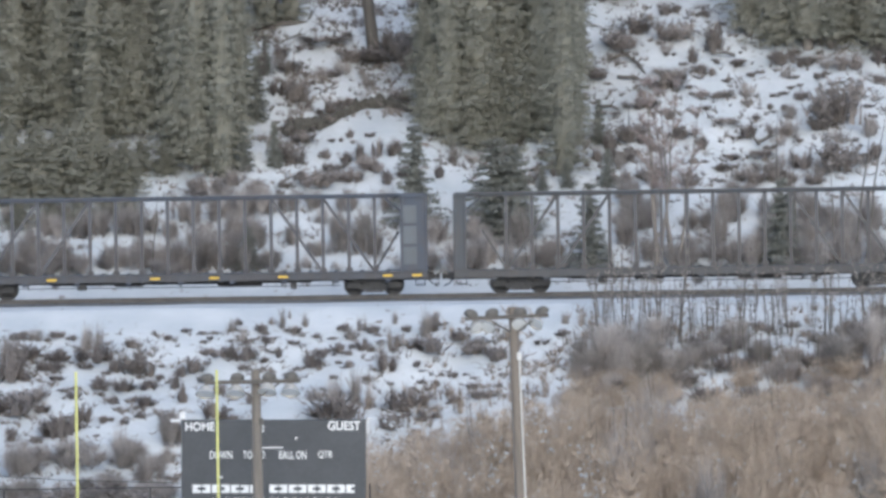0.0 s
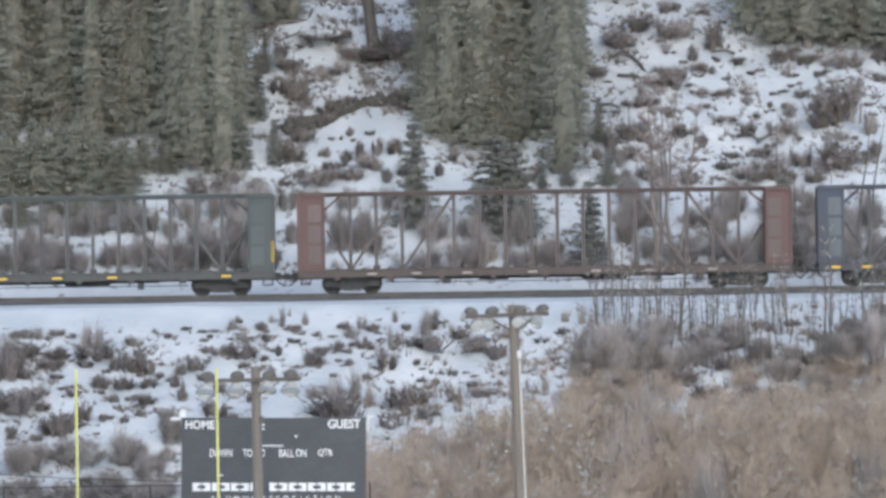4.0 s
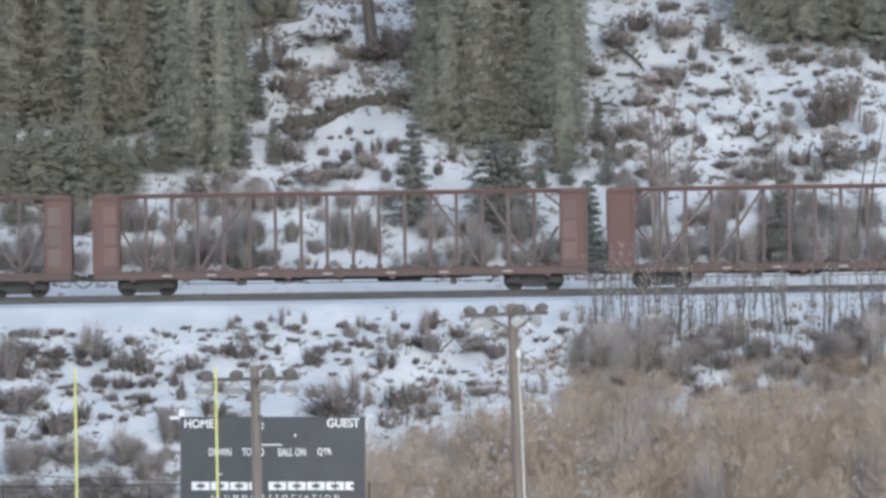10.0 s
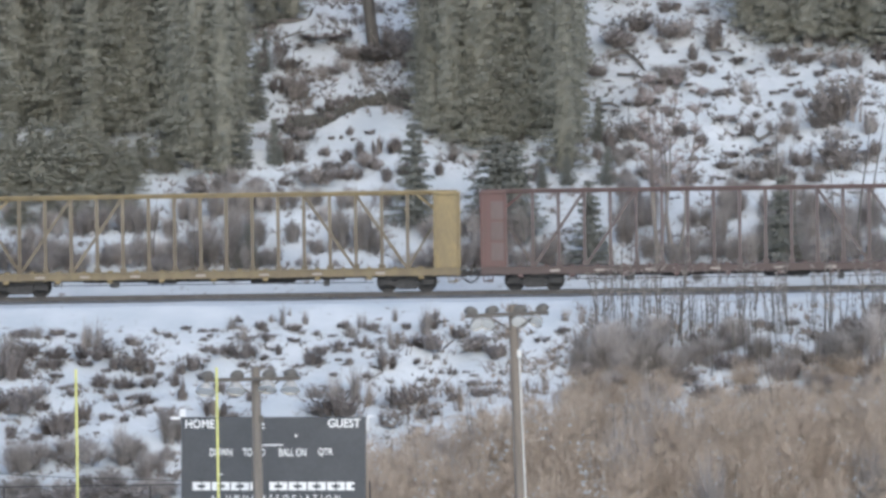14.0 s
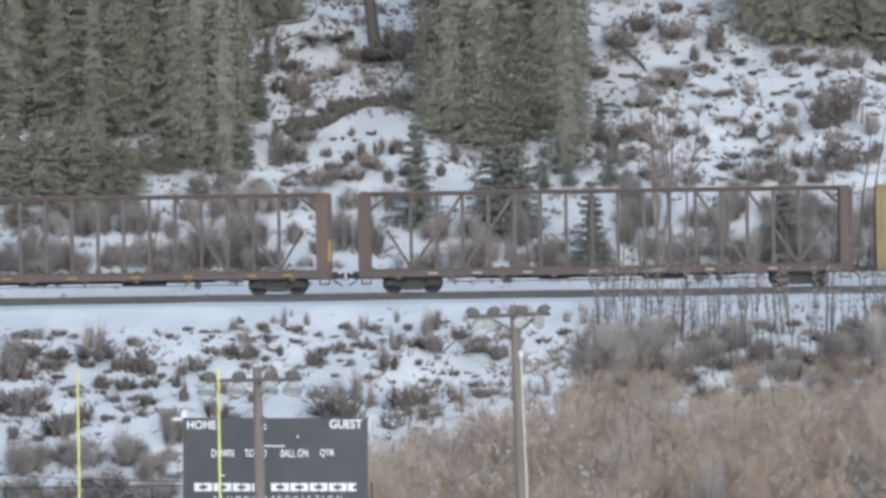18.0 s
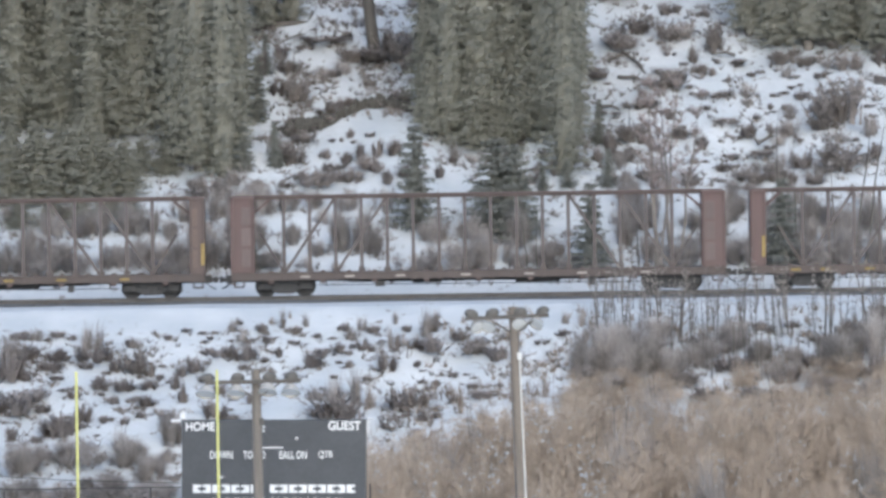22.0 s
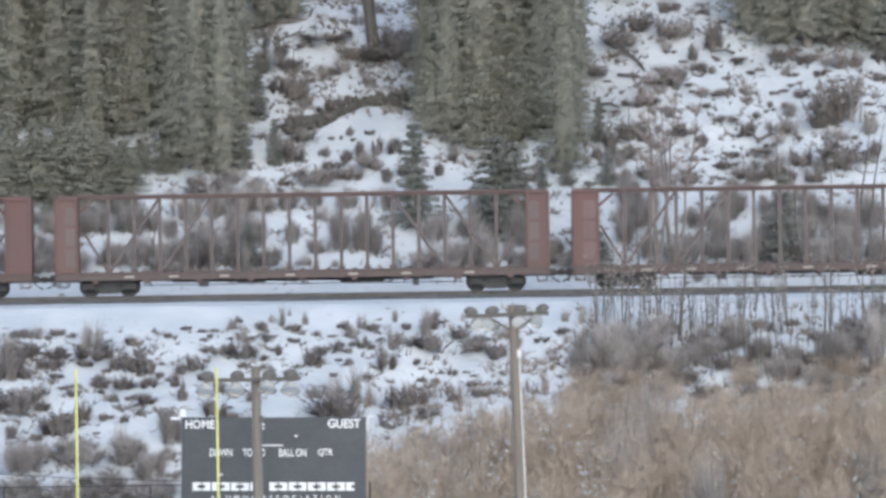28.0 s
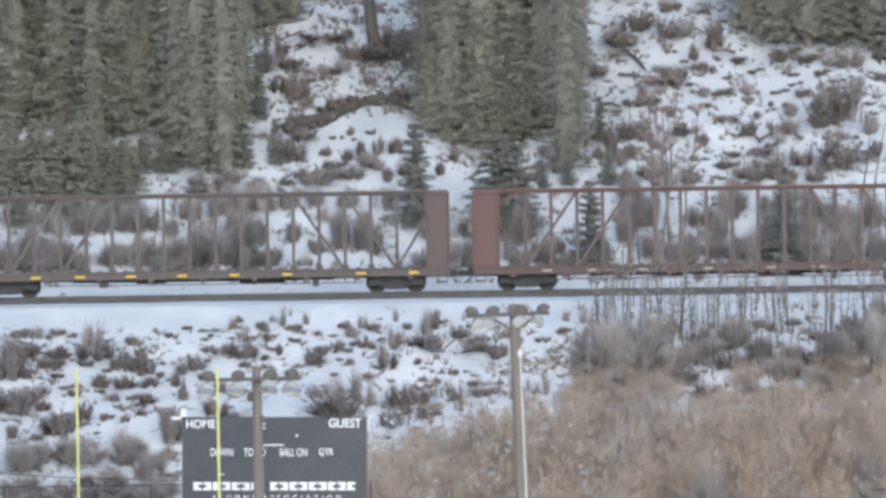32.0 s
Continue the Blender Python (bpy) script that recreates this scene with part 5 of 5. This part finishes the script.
# tufts along the lip of the earth bank
for j in range(11):
    (xa, za), (xb, zb) = BANK[j % 8], BANK[j % 8 + 1]
    u = random.Random(j).random()
    x, z = xa + (xb - xa) * u, za + (zb - za) * u + random.Random(j + 50).uniform(0.05, 0.5)
    y = hill_y(x, z) - 0.1
    plant("shrub", BUSHES, k, x, y, 0.6 + 0.7 * random.Random(j + 9).random(), 0.35 + 0.4 * u, "dark weeds hanging over the earth bank", "shrub", "weeds on the earth bank")
    k += 1

# broken trunk and fallen logs
snag = new("dead_trunk")
part("trunk", rod(bmesh.new(), (0, 0, -0.4), (-0.9, 0, 7.5), 0.34, 0.2, 10), DARK_BARK, snag)
part("root", rod(bmesh.new(), (0, 0, 0.1), (0.7, -0.4, -0.35), 0.2, 0.06, 7), DARK_BARK, snag)
snag.matrix_world = Matrix.Translation((-3.25, 549.82, ground_z(-3.25, 549.82)))
tagged(snag, "thick bare grey-brown trunk standing on the bluff", "tree")
for a, b in LOGS:
    mid = (Vector(a) + Vector(b)) / 2
    bm = bmesh.new()
    kink = mid + Vector((0.08, 0, 0.12))
    fat = 0.09 if (Vector(a) - Vector(b)).length < 3.2 else 0.22
    rod(bm, Vector(a) - mid, kink - mid, fat, fat * 0.85, 7)
    rod(bm, kink - mid, Vector(b) - mid, fat * 0.85, fat * 0.45, 7)
    rod(bm, kink - mid, kink - mid + Vector((0.25, -0.1, 0.35)), 0.035, 0.012, 6)
    log = new("fallen_log", to_mesh("fallen_log", bm, DARK_BARK))
    log.location = mid + Vector((0, -0.05, 0.03 + 0.4 * fat))
    tagged(log, "dark fallen branch lying on the snow", "log", "fallen branches on the bluff")


# fine dead growth that pokes through the snow
def litter(name, seed, count, area, material, size):
    rnd = random.Random(seed)
    vs, fs = [], []
    while len(fs) < count:
        x, y = rnd.uniform(area[0], area[1]), rnd.uniform(area[2], area[3])
        if -6.6 < x < -1.3 and 534.2 < y < 543.0:
            continue
        if noise.noise((x * 0.5, y * 0.5, 9.0)) + 0.5 * noise.noise((x * 1.7, y * 1.7, 3.0)) < rnd.uniform(-0.15, 0.5):
            continue
        p = Vector((x, y, ground_z(x, y) - 0.02))
        for j in range(rnd.randint(3, 7)):
            sliver(vs, fs, p + Vector((rnd.gauss(0, .06), rnd.gauss(0, .06), 0)), p + Vector((rnd.gauss(0, .18), rnd.gauss(0, .18), rnd.uniform(0.08, size))), 0.05, rnd)
    return new(name, raw(name, vs, fs, material))


TWIGGY = [tangle("twig_bush", 80 + j, GREYTWIG, 120, 0.016, 0.95, low=0.3, forks=3) for j in range(4)]
rnd = random.Random(31)
made = 0
while made < 150:
    x, y = rnd.uniform(-13, 23), rnd.uniform(527, 567)
    if -6.6 < x < -1.3 and 534.2 < y < 543.0:
        continue
    if noise.noise((x * 0.3, y * 0.3, 4.0)) > rnd.uniform(-0.3, 0.35):
        w = rnd.uniform(0.5, 1.4)
        plant("twig_bush", TWIGGY, k, x, y, w, w * rnd.uniform(0.6, 1.2), "fine leafless grey twig bush on the bluff", "bush", "twig bushes on the bluff")
        k += 1
        made += 1


# Added clumps imitate ground snow between stems, placed to fit the camera's view.
def snow_clumps(seed, count):
    rnd = random.Random(seed)
    vs, fs = [], []
    for i in range(count):
        x, z = (rnd.uniform(-3, 22), rnd.uniform(5.0, 9.2)) if i % 3 else (rnd.uniform(-3.2, 7), rnd.uniform(5.0, 9.0))
        if noise.noise((x * 0.7, z * 0.7, 2.0)) < rnd.uniform(-0.1, 0.35):
            continue
        y = 478 + (z - 4) * 2.36 - rnd.uniform(1.0, 3.5)
        n = len(vs)
        r = rnd.uniform(0.025, 0.06 if i % 3 else 0.09)
        pts = [(1, 0, 0), (0, 1, 0), (-1, 0, 0), (0, -1, 0), (0, 0, 1), (0, 0, -0.6)]
        vs += [(x + r * px * rnd.uniform(.5, 1.6), y + r * py, z + r * pz * rnd.uniform(.4, 1.5)) for px, py, pz in pts]
        fs += [(n + a, n + (a + 1) % 4, n + 4) for a in range(4)] + [(n + (a + 1) % 4, n + a, n + 5) for a in range(4)]
    return new("snow_clumps", raw("snow_clumps", vs, fs, SNOW))


tagged(snow_clumps(8, 2200), "small clumps standing in for snow seen between the willow twigs", "snow", kind="stuff")
tagged(litter("dry_grass", 5, 30000, (-25, 25, 527, 566), WEEDS, 0.4), "sparse dark dead growth poking through the snow", "grass", kind="stuff")
tagged(litter("dry_grass", 15, 5000, (-10, -1, 540, 566), WEEDS, 0.4), "thick dark dead growth high on the bluff", "grass", kind="stuff")
tagged(litter("dry_grass", 6, 20000, (-23, 23, 482, 507), WEEDS, 0.34), "dark dead weeds on the snowy embankment", "grass", kind="stuff")
tagged(litter("dry_grass", 7, 6000, (-2, 23, 484, 509), STRAW, 0.6), "pale dead grass stalks on the embankment", "grass", kind="stuff")


# ---- the sports field ----
FIELD = 0.0


def lamp_head(name, parent, x, z, aim_x, drop, nod, size):
    """A floodlight: ballast housing on the crossarm and a bowl that faces the field."""
    bm = lathe(bmesh.new(), [(0.01, 0.3), (0.12, 0.28), (0.2, 0.22), (0.25, 0.12), (0.25, 0.02), (0.2, -0.04), (0.01, -0.05)], 14)
    bmesh.ops.transform(bm, matrix=Matrix.Translation((x, -0.1, z)) @ Matrix.Rotation(radians(aim_x * 25), 4, "Y") @ Matrix.Diagonal((1.15, 0.9, 1, 1)), verts=bm.verts)
    head = part(name, bm, GALVANISED, parent, "grey floodlight housing with a spun metal bowl")
    bm = bmesh.new()
    lathe(bm, [(0.02, 0.3), (0.1, 0.29), (0.2, 0.23), (0.29, 0.09), (0.34, -0.07), (0.35, -0.07), (0.325, -0.05), (0.27, 0.08), (0.18, 0.2), (0.02, 0.26)], 20)
    bowl = part("bowl", bm, REFLECTOR, head, "worn silver reflector bowl")
    bowl.matrix_basis = Matrix.Translation((x + aim_x * 0.3, -0.3, z - drop)) @ Matrix.Rotation(radians(aim_x * 40), 4, "Z") @ Matrix.Rotation(radians(-nod), 4, "X") @ Matrix.Scale(size, 4)
    bm = bmesh.new()
    lathe(bm, [(0.01, -0.045), (0.17, -0.038), (0.322, -0.013)], 20)
    part("lens", bm, LAMP_GLASS, head, "pale frosted glass lens").matrix_basis = bowl.matrix_basis
    bm = rod(bmesh.new(), (x, -0.15, z), (x + aim_x * 0.2, -0.25, z - drop + 0.2), 0.03, seg=8)
    part("bracket", bm, GALVANISED, head)


def light_pole(x, y, top, lean, arm_z, arm_x0, arm_x1, heads, label, conduit, nod, wood, size):
    pole = new("light_pole")
    tagged(pole, label, "light pole", "wooden floodlight poles by the field")
    pole.matrix_world = Matrix.Translation((x, y, FIELD)) @ Matrix.Rotation(radians(lean), 4, "Y")
    bm = bmesh.new()
    rings = 14
    lathe(bm, [(0.255 - 0.075 * k / rings + 0.004 * math.sin(k * 2.3), -0.6 + (top + 0.6) * k / rings) for k in range(rings + 1)] + [(0.02, top + 0.015)], 14)
    part("shaft", bm, wood, pole)
    part("crossarm", box(bmesh.new(), arm_x0, arm_x1, -0.32, -0.19, arm_z - 0.08, arm_z + 0.08, 0.015), ARM_WOOD, pole)
    for s in (-1, 1):
        part("brace", beam(bmesh.new(), (s * 0.12, 0, arm_z - 0.62), (s * 0.95, 0, arm_z - 0.08), 0.07, 0.03), ARM_WOOD, pole).location.y = -0.34
    for hx, ax, drop in heads:
        lamp_head("floodlight", pole, hx, arm_z + 0.08, ax, drop, nod, size)
    part("junction_box", box(bmesh.new(), 0.1, 0.28, -0.24, -0.02, arm_z - 1.75, arm_z - 1.45, 0.02), LAMP_GLASS if conduit else GALVANISED, pole)
    part("bolt", rod(bmesh.new(), (0.02, -0.02, top), (0.02, -0.02, top + 0.14), 0.02, seg=6), GALVANISED, pole)
    if conduit:
        part("conduit", rod(bmesh.new(), (0.235, -0.1, -0.3), (0.185, -0.1, arm_z - 1.5), 0.035, seg=8), LAMP_GLASS, pole, "pale conduit pipe strapped to the pole")
    return pole


light_pole(-7.52, 440, 12.29, -0.39, 11.79, -2.05, 1.75, ((-1.93, -0.3, 0.5), (-0.72, -0.3, 0.5), (0.56, -0.35, 0.45), (1.42, -0.1, 0.5)), "weathered wooden pole with four floodlights on a crossarm", False, 28, DARK_POLE, 1.15)
light_pole(3.14, 440, 14.64, -1.50, 14.25, -1.93, 1.43, ((-1.70, 0.8, 0.42), (-0.81, -0.7, 0.42), (0.29, -0.17, 0.38), (1.21, -1.0, 0.38)), "leaning wooden pole with four silver floodlights", True, 52, POLE_WOOD, 0.92)


goal = new("goal_post")
GX0, GX1, GTOP = -14.55, -9.00, 12.47
for x in (GX0, GX1):
    bm = rod(bmesh.new(), (x, 0, 3.05), (x, 0, GTOP), 0.05, seg=12)
    rod(bm, (x, 0, GTOP), (x, 0, GTOP + 0.02), 0.045, seg=12)
    part("upright", bm, YELLOW_PAINT, goal)
part("crossbar", rod(bmesh.new(), (GX0 - 0.06, 0, 3.05), (GX1 + 0.06, 0, 3.05), 0.075, seg=12), YELLOW_PAINT, goal)
bm = rod(bmesh.new(), ((GX0 + GX1) / 2, 1.6, -0.5), ((GX0 + GX1) / 2, 1.6, 2.4), 0.09, seg=12)
rod(bm, ((GX0 + GX1) / 2, 1.6, 2.4), ((GX0 + GX1) / 2, 0, 3.05), 0.085, seg=12)
part("gooseneck", bm, YELLOW_PAINT, goal)
goal.location = (0, 432, FIELD)
tagged(goal, "bright yellow football goal post with tall uprights", "goal post")

fence = new("chain_link_fence")
tagged(fence, "chain-link fence with a grey steel top rail", "fence")
FY, FTOP = 449.0, 7.30
for k in range(7):
    part("post", rod(bmesh.new(), (-21.5 + 0.36 + 3.0 * k, FY, -0.4), (-21.5 + 0.36 + 3.0 * k, FY, FTOP), 0.035, seg=8), BLACK_IRON, fence)
part("top_rail", rod(bmesh.new(), (-24, FY, FTOP - 0.03), (-3.3, FY, FTOP - 0.03), 0.025, seg=8), BLACK_IRON, fence)
vs, fs = [], []
rnd = random.Random(9)
for k in range(217):
    for s in (-1, 1):
        a = Vector((-24 + 0.09 * k, FY + 0.03, FTOP - 0.05))
        blade(vs, fs, a, a + Vector((s * 1.2, 0, -1.2)), 0.006, rnd)
part("wire_mesh", raw("wire_mesh", vs, fs, GALVANISED), GALVANISED, fence)

cable = new("overhead_cable")
pts = [Vector(p) for p in ((-40.0, 441, 9.0), (-19.32, 441, 8.19), (-15.23, 441, 7.90), (-7.84, 440.3, 7.63))]
bm = bmesh.new()
for a, b in zip(pts, pts[1:]):
    rod(bm, a, b, 0.016, seg=6)
part("wire", bm, BLACK_IRON, cable)
tagged(cable, "thin dark overhead cable strung from a light pole", "cable")



def lettering(text, x, z, wide, high, board, name="word", bold=0.0, apart=1.0):
    """Words in the built-in font, fitted to a width and a height, standing 6 mm proud of the board."""
    cu = bpy.data.curves.new("letters", "FONT")
    cu.body, cu.extrude, cu.offset, cu.space_character = text, 0.004, bold, apart
    ob = bpy.data.objects.new("letters", cu)
    scene.collection.objects.link(ob)
    bpy.context.view_layer.update()
    me = bpy.data.meshes.new_from_object(ob.evaluated_get(bpy.context.evaluated_depsgraph_get()))
    bpy.data.objects.remove(ob)
    co = np.array([v.co for v in me.vertices])
    lo, hi = co.min(0), co.max(0)
    for v in me.vertices:
        u = (v.co - Vector(lo))
        v.co = (x + u.x / (hi[0] - lo[0]) * wide, -0.186 if u.z > 0.004 else -0.178, z + u.y / (hi[1] - lo[1]) * high)
    me.materials.clear()
    me.materials.append(WHITE_PAINT)
    return part(name, me, WHITE_PAINT, board, "white lettering")



board = new("scoreboard")
tagged(board, "charcoal grey football scoreboard with white lettering", "scoreboard")
board.matrix_world = Matrix.Translation((-10.75, 446, 10.09)) @ Matrix.Rotation(radians(0.84), 4, "Y")
BW, BH = 7.52, 3.79
part("cabinet", box(bmesh.new(), 0.0, BW, -0.17, 0.17, -BH, 0, 0.012), BOARD, board)
part("edge_trim", box(bmesh.new(), -0.03, BW + 0.03, -0.176, 0.18, 0.0, 0.035, 0.006), BOARD, board)
for x in (0.5, BW / 2, BW - 0.5):
    part("post", box(bmesh.new(), x - 0.1, x + 0.1, 0.18, 0.38, -11.0, 0.0, 0.01), BLACK_IRON, board)
bm = box(bmesh.new(), -0.08, 0.16, 0.18, 0.42, 0.02, 0.36, 0.03)
box(bm, -0.45, -0.02, 0.2, 0.3, -0.08, 0.04, 0.02)
part("horn", bm, WHITE_PAINT, board, "white horn on the board's corner")
# Added pale piece, standing in for a snow-coloured patch beside the board.
bm = box(bmesh.new(), BW + 0.04, BW + 0.3, 0.2, 0.3, 0.02, 0.1, 0.02)
box(bm, BW + 0.02, BW + 0.1, 0.2, 0.28, -0.55, 0.03, 0.015)
part("bracket", bm, WHITE_PAINT, board, "small pale piece beside the board's corner")
lettering("HOME", 0.17, -0.42, 1.19, 0.36, board, bold=0.022)
lettering("GUEST", 5.97, -0.39, 1.32, 0.37, board, bold=0.022)
lettering("DOWN", 1.16, -1.555, 0.91, 0.32, board, bold=0.012)
lettering("TO GO", 2.51, -1.555, 0.89, 0.32, board, bold=0.012)
lettering("BALL ON", 3.98, -1.555, 1.11, 0.32, board, bold=0.012)
lettering("QTR", 5.57, -1.555, 0.59, 0.32, board, bold=0.012)
lettering("ALUMNI ASSOCIATION", 1.20, -3.39, 5.25, 0.26, board, apart=1.9)


def plate(name, x0, x1, z0, z1):
    part(name, box(bmesh.new(), x0, x1, -0.188, -0.172, z0, z1, 0.003), WHITE_PAINT, board)


plate("colon_dot", 3.300, 3.378, -0.287, -0.209)
plate("colon_dot", 3.300, 3.378, -0.448, -0.370)
plate("lamp_dot", 4.633, 4.714, -0.759, -0.678)
plate("small_print", 3.288, 4.139, -1.127, -1.076)
plate("small_print", 1.541, 1.702, -2.322, -2.276)
# the club wordmark, as plain white slabs with notches
for k in range(17):
    if k == 7:
        continue
    x = 0.460 + k * 0.3909
    plate("wordmark_slab", x, x + 0.3334, -2.943, -2.840)
    plate("wordmark_slab", x, x + 0.3334, -2.709, -2.605)
    plate("wordmark_slab", x + 0.133 * (k % 2), x + 0.133 * (k % 2) + 0.2, -2.840, -2.709)



# ---- what moves ----
TRAVEL = ((0, -0.00), (1, 10.49), (2, 20.99), (3, 31.51), (3.5, 36.76), (4.25, 44.67),
    (5, 52.58), (6, 63.14), (7, 73.66), (8, 84.22), (9, 94.86), (10, 105.48),
    (11, 116.11), (12, 126.80), (13, 137.49), (14, 148.20), (14.5, 153.55), (15.5, 164.30),
    (16.5, 175.05), (17, 180.46), (18, 191.23), (19, 202.04), (20, 212.85), (21, 223.67),
    (22, 234.55), (23, 245.41), (24, 255.97), (25, 266.93), (25.5, 272.38), (26.5, 283.33),
    (27.5, 294.38), (28, 299.91), (29, 310.94), (30, 322.04), (31, 333.09), (32, 344.17))


def run_at(t):
    """How far the train has gone at t seconds, by a smooth curve."""
    for (ta, sa), (tb, sb) in zip(TRAVEL, TRAVEL[1:]):
        if t <= tb:
            return sa + (sb - sa) * (t - ta) / (tb - ta)
    return TRAVEL[-1][1]


def motions():
    for x0, car in zip(CAR_X, CARS):
        walk(car, [(t, pose(x0 + s, 520, 13.7)) for t, s in TRAVEL])
    for axle, index, dx in AXLES:
        place = axle.location.copy()
        times = [k / 30 for k in range(961) if abs(CAR_X[index] + run_at(k / 30)) < 36]
        if times[0] > 0:
            times.insert(0, 0.0)
        if times[-1] < 32:
            times.append(32.0)
        first = run_at(times[1] if times[0] == 0 and times[1] > 0.05 else times[0])
        rows = []
        for t in times:
            s = run_at(t)
            if abs(CAR_X[index] + s) >= 36:
                s = first if t == 0 else run_at(times[-2])
            rows.append((t, Matrix.Translation(place) @ Matrix.Rotation((s - first) / WHEEL, 4, "Y")))
        walk(axle, rows)


motions()
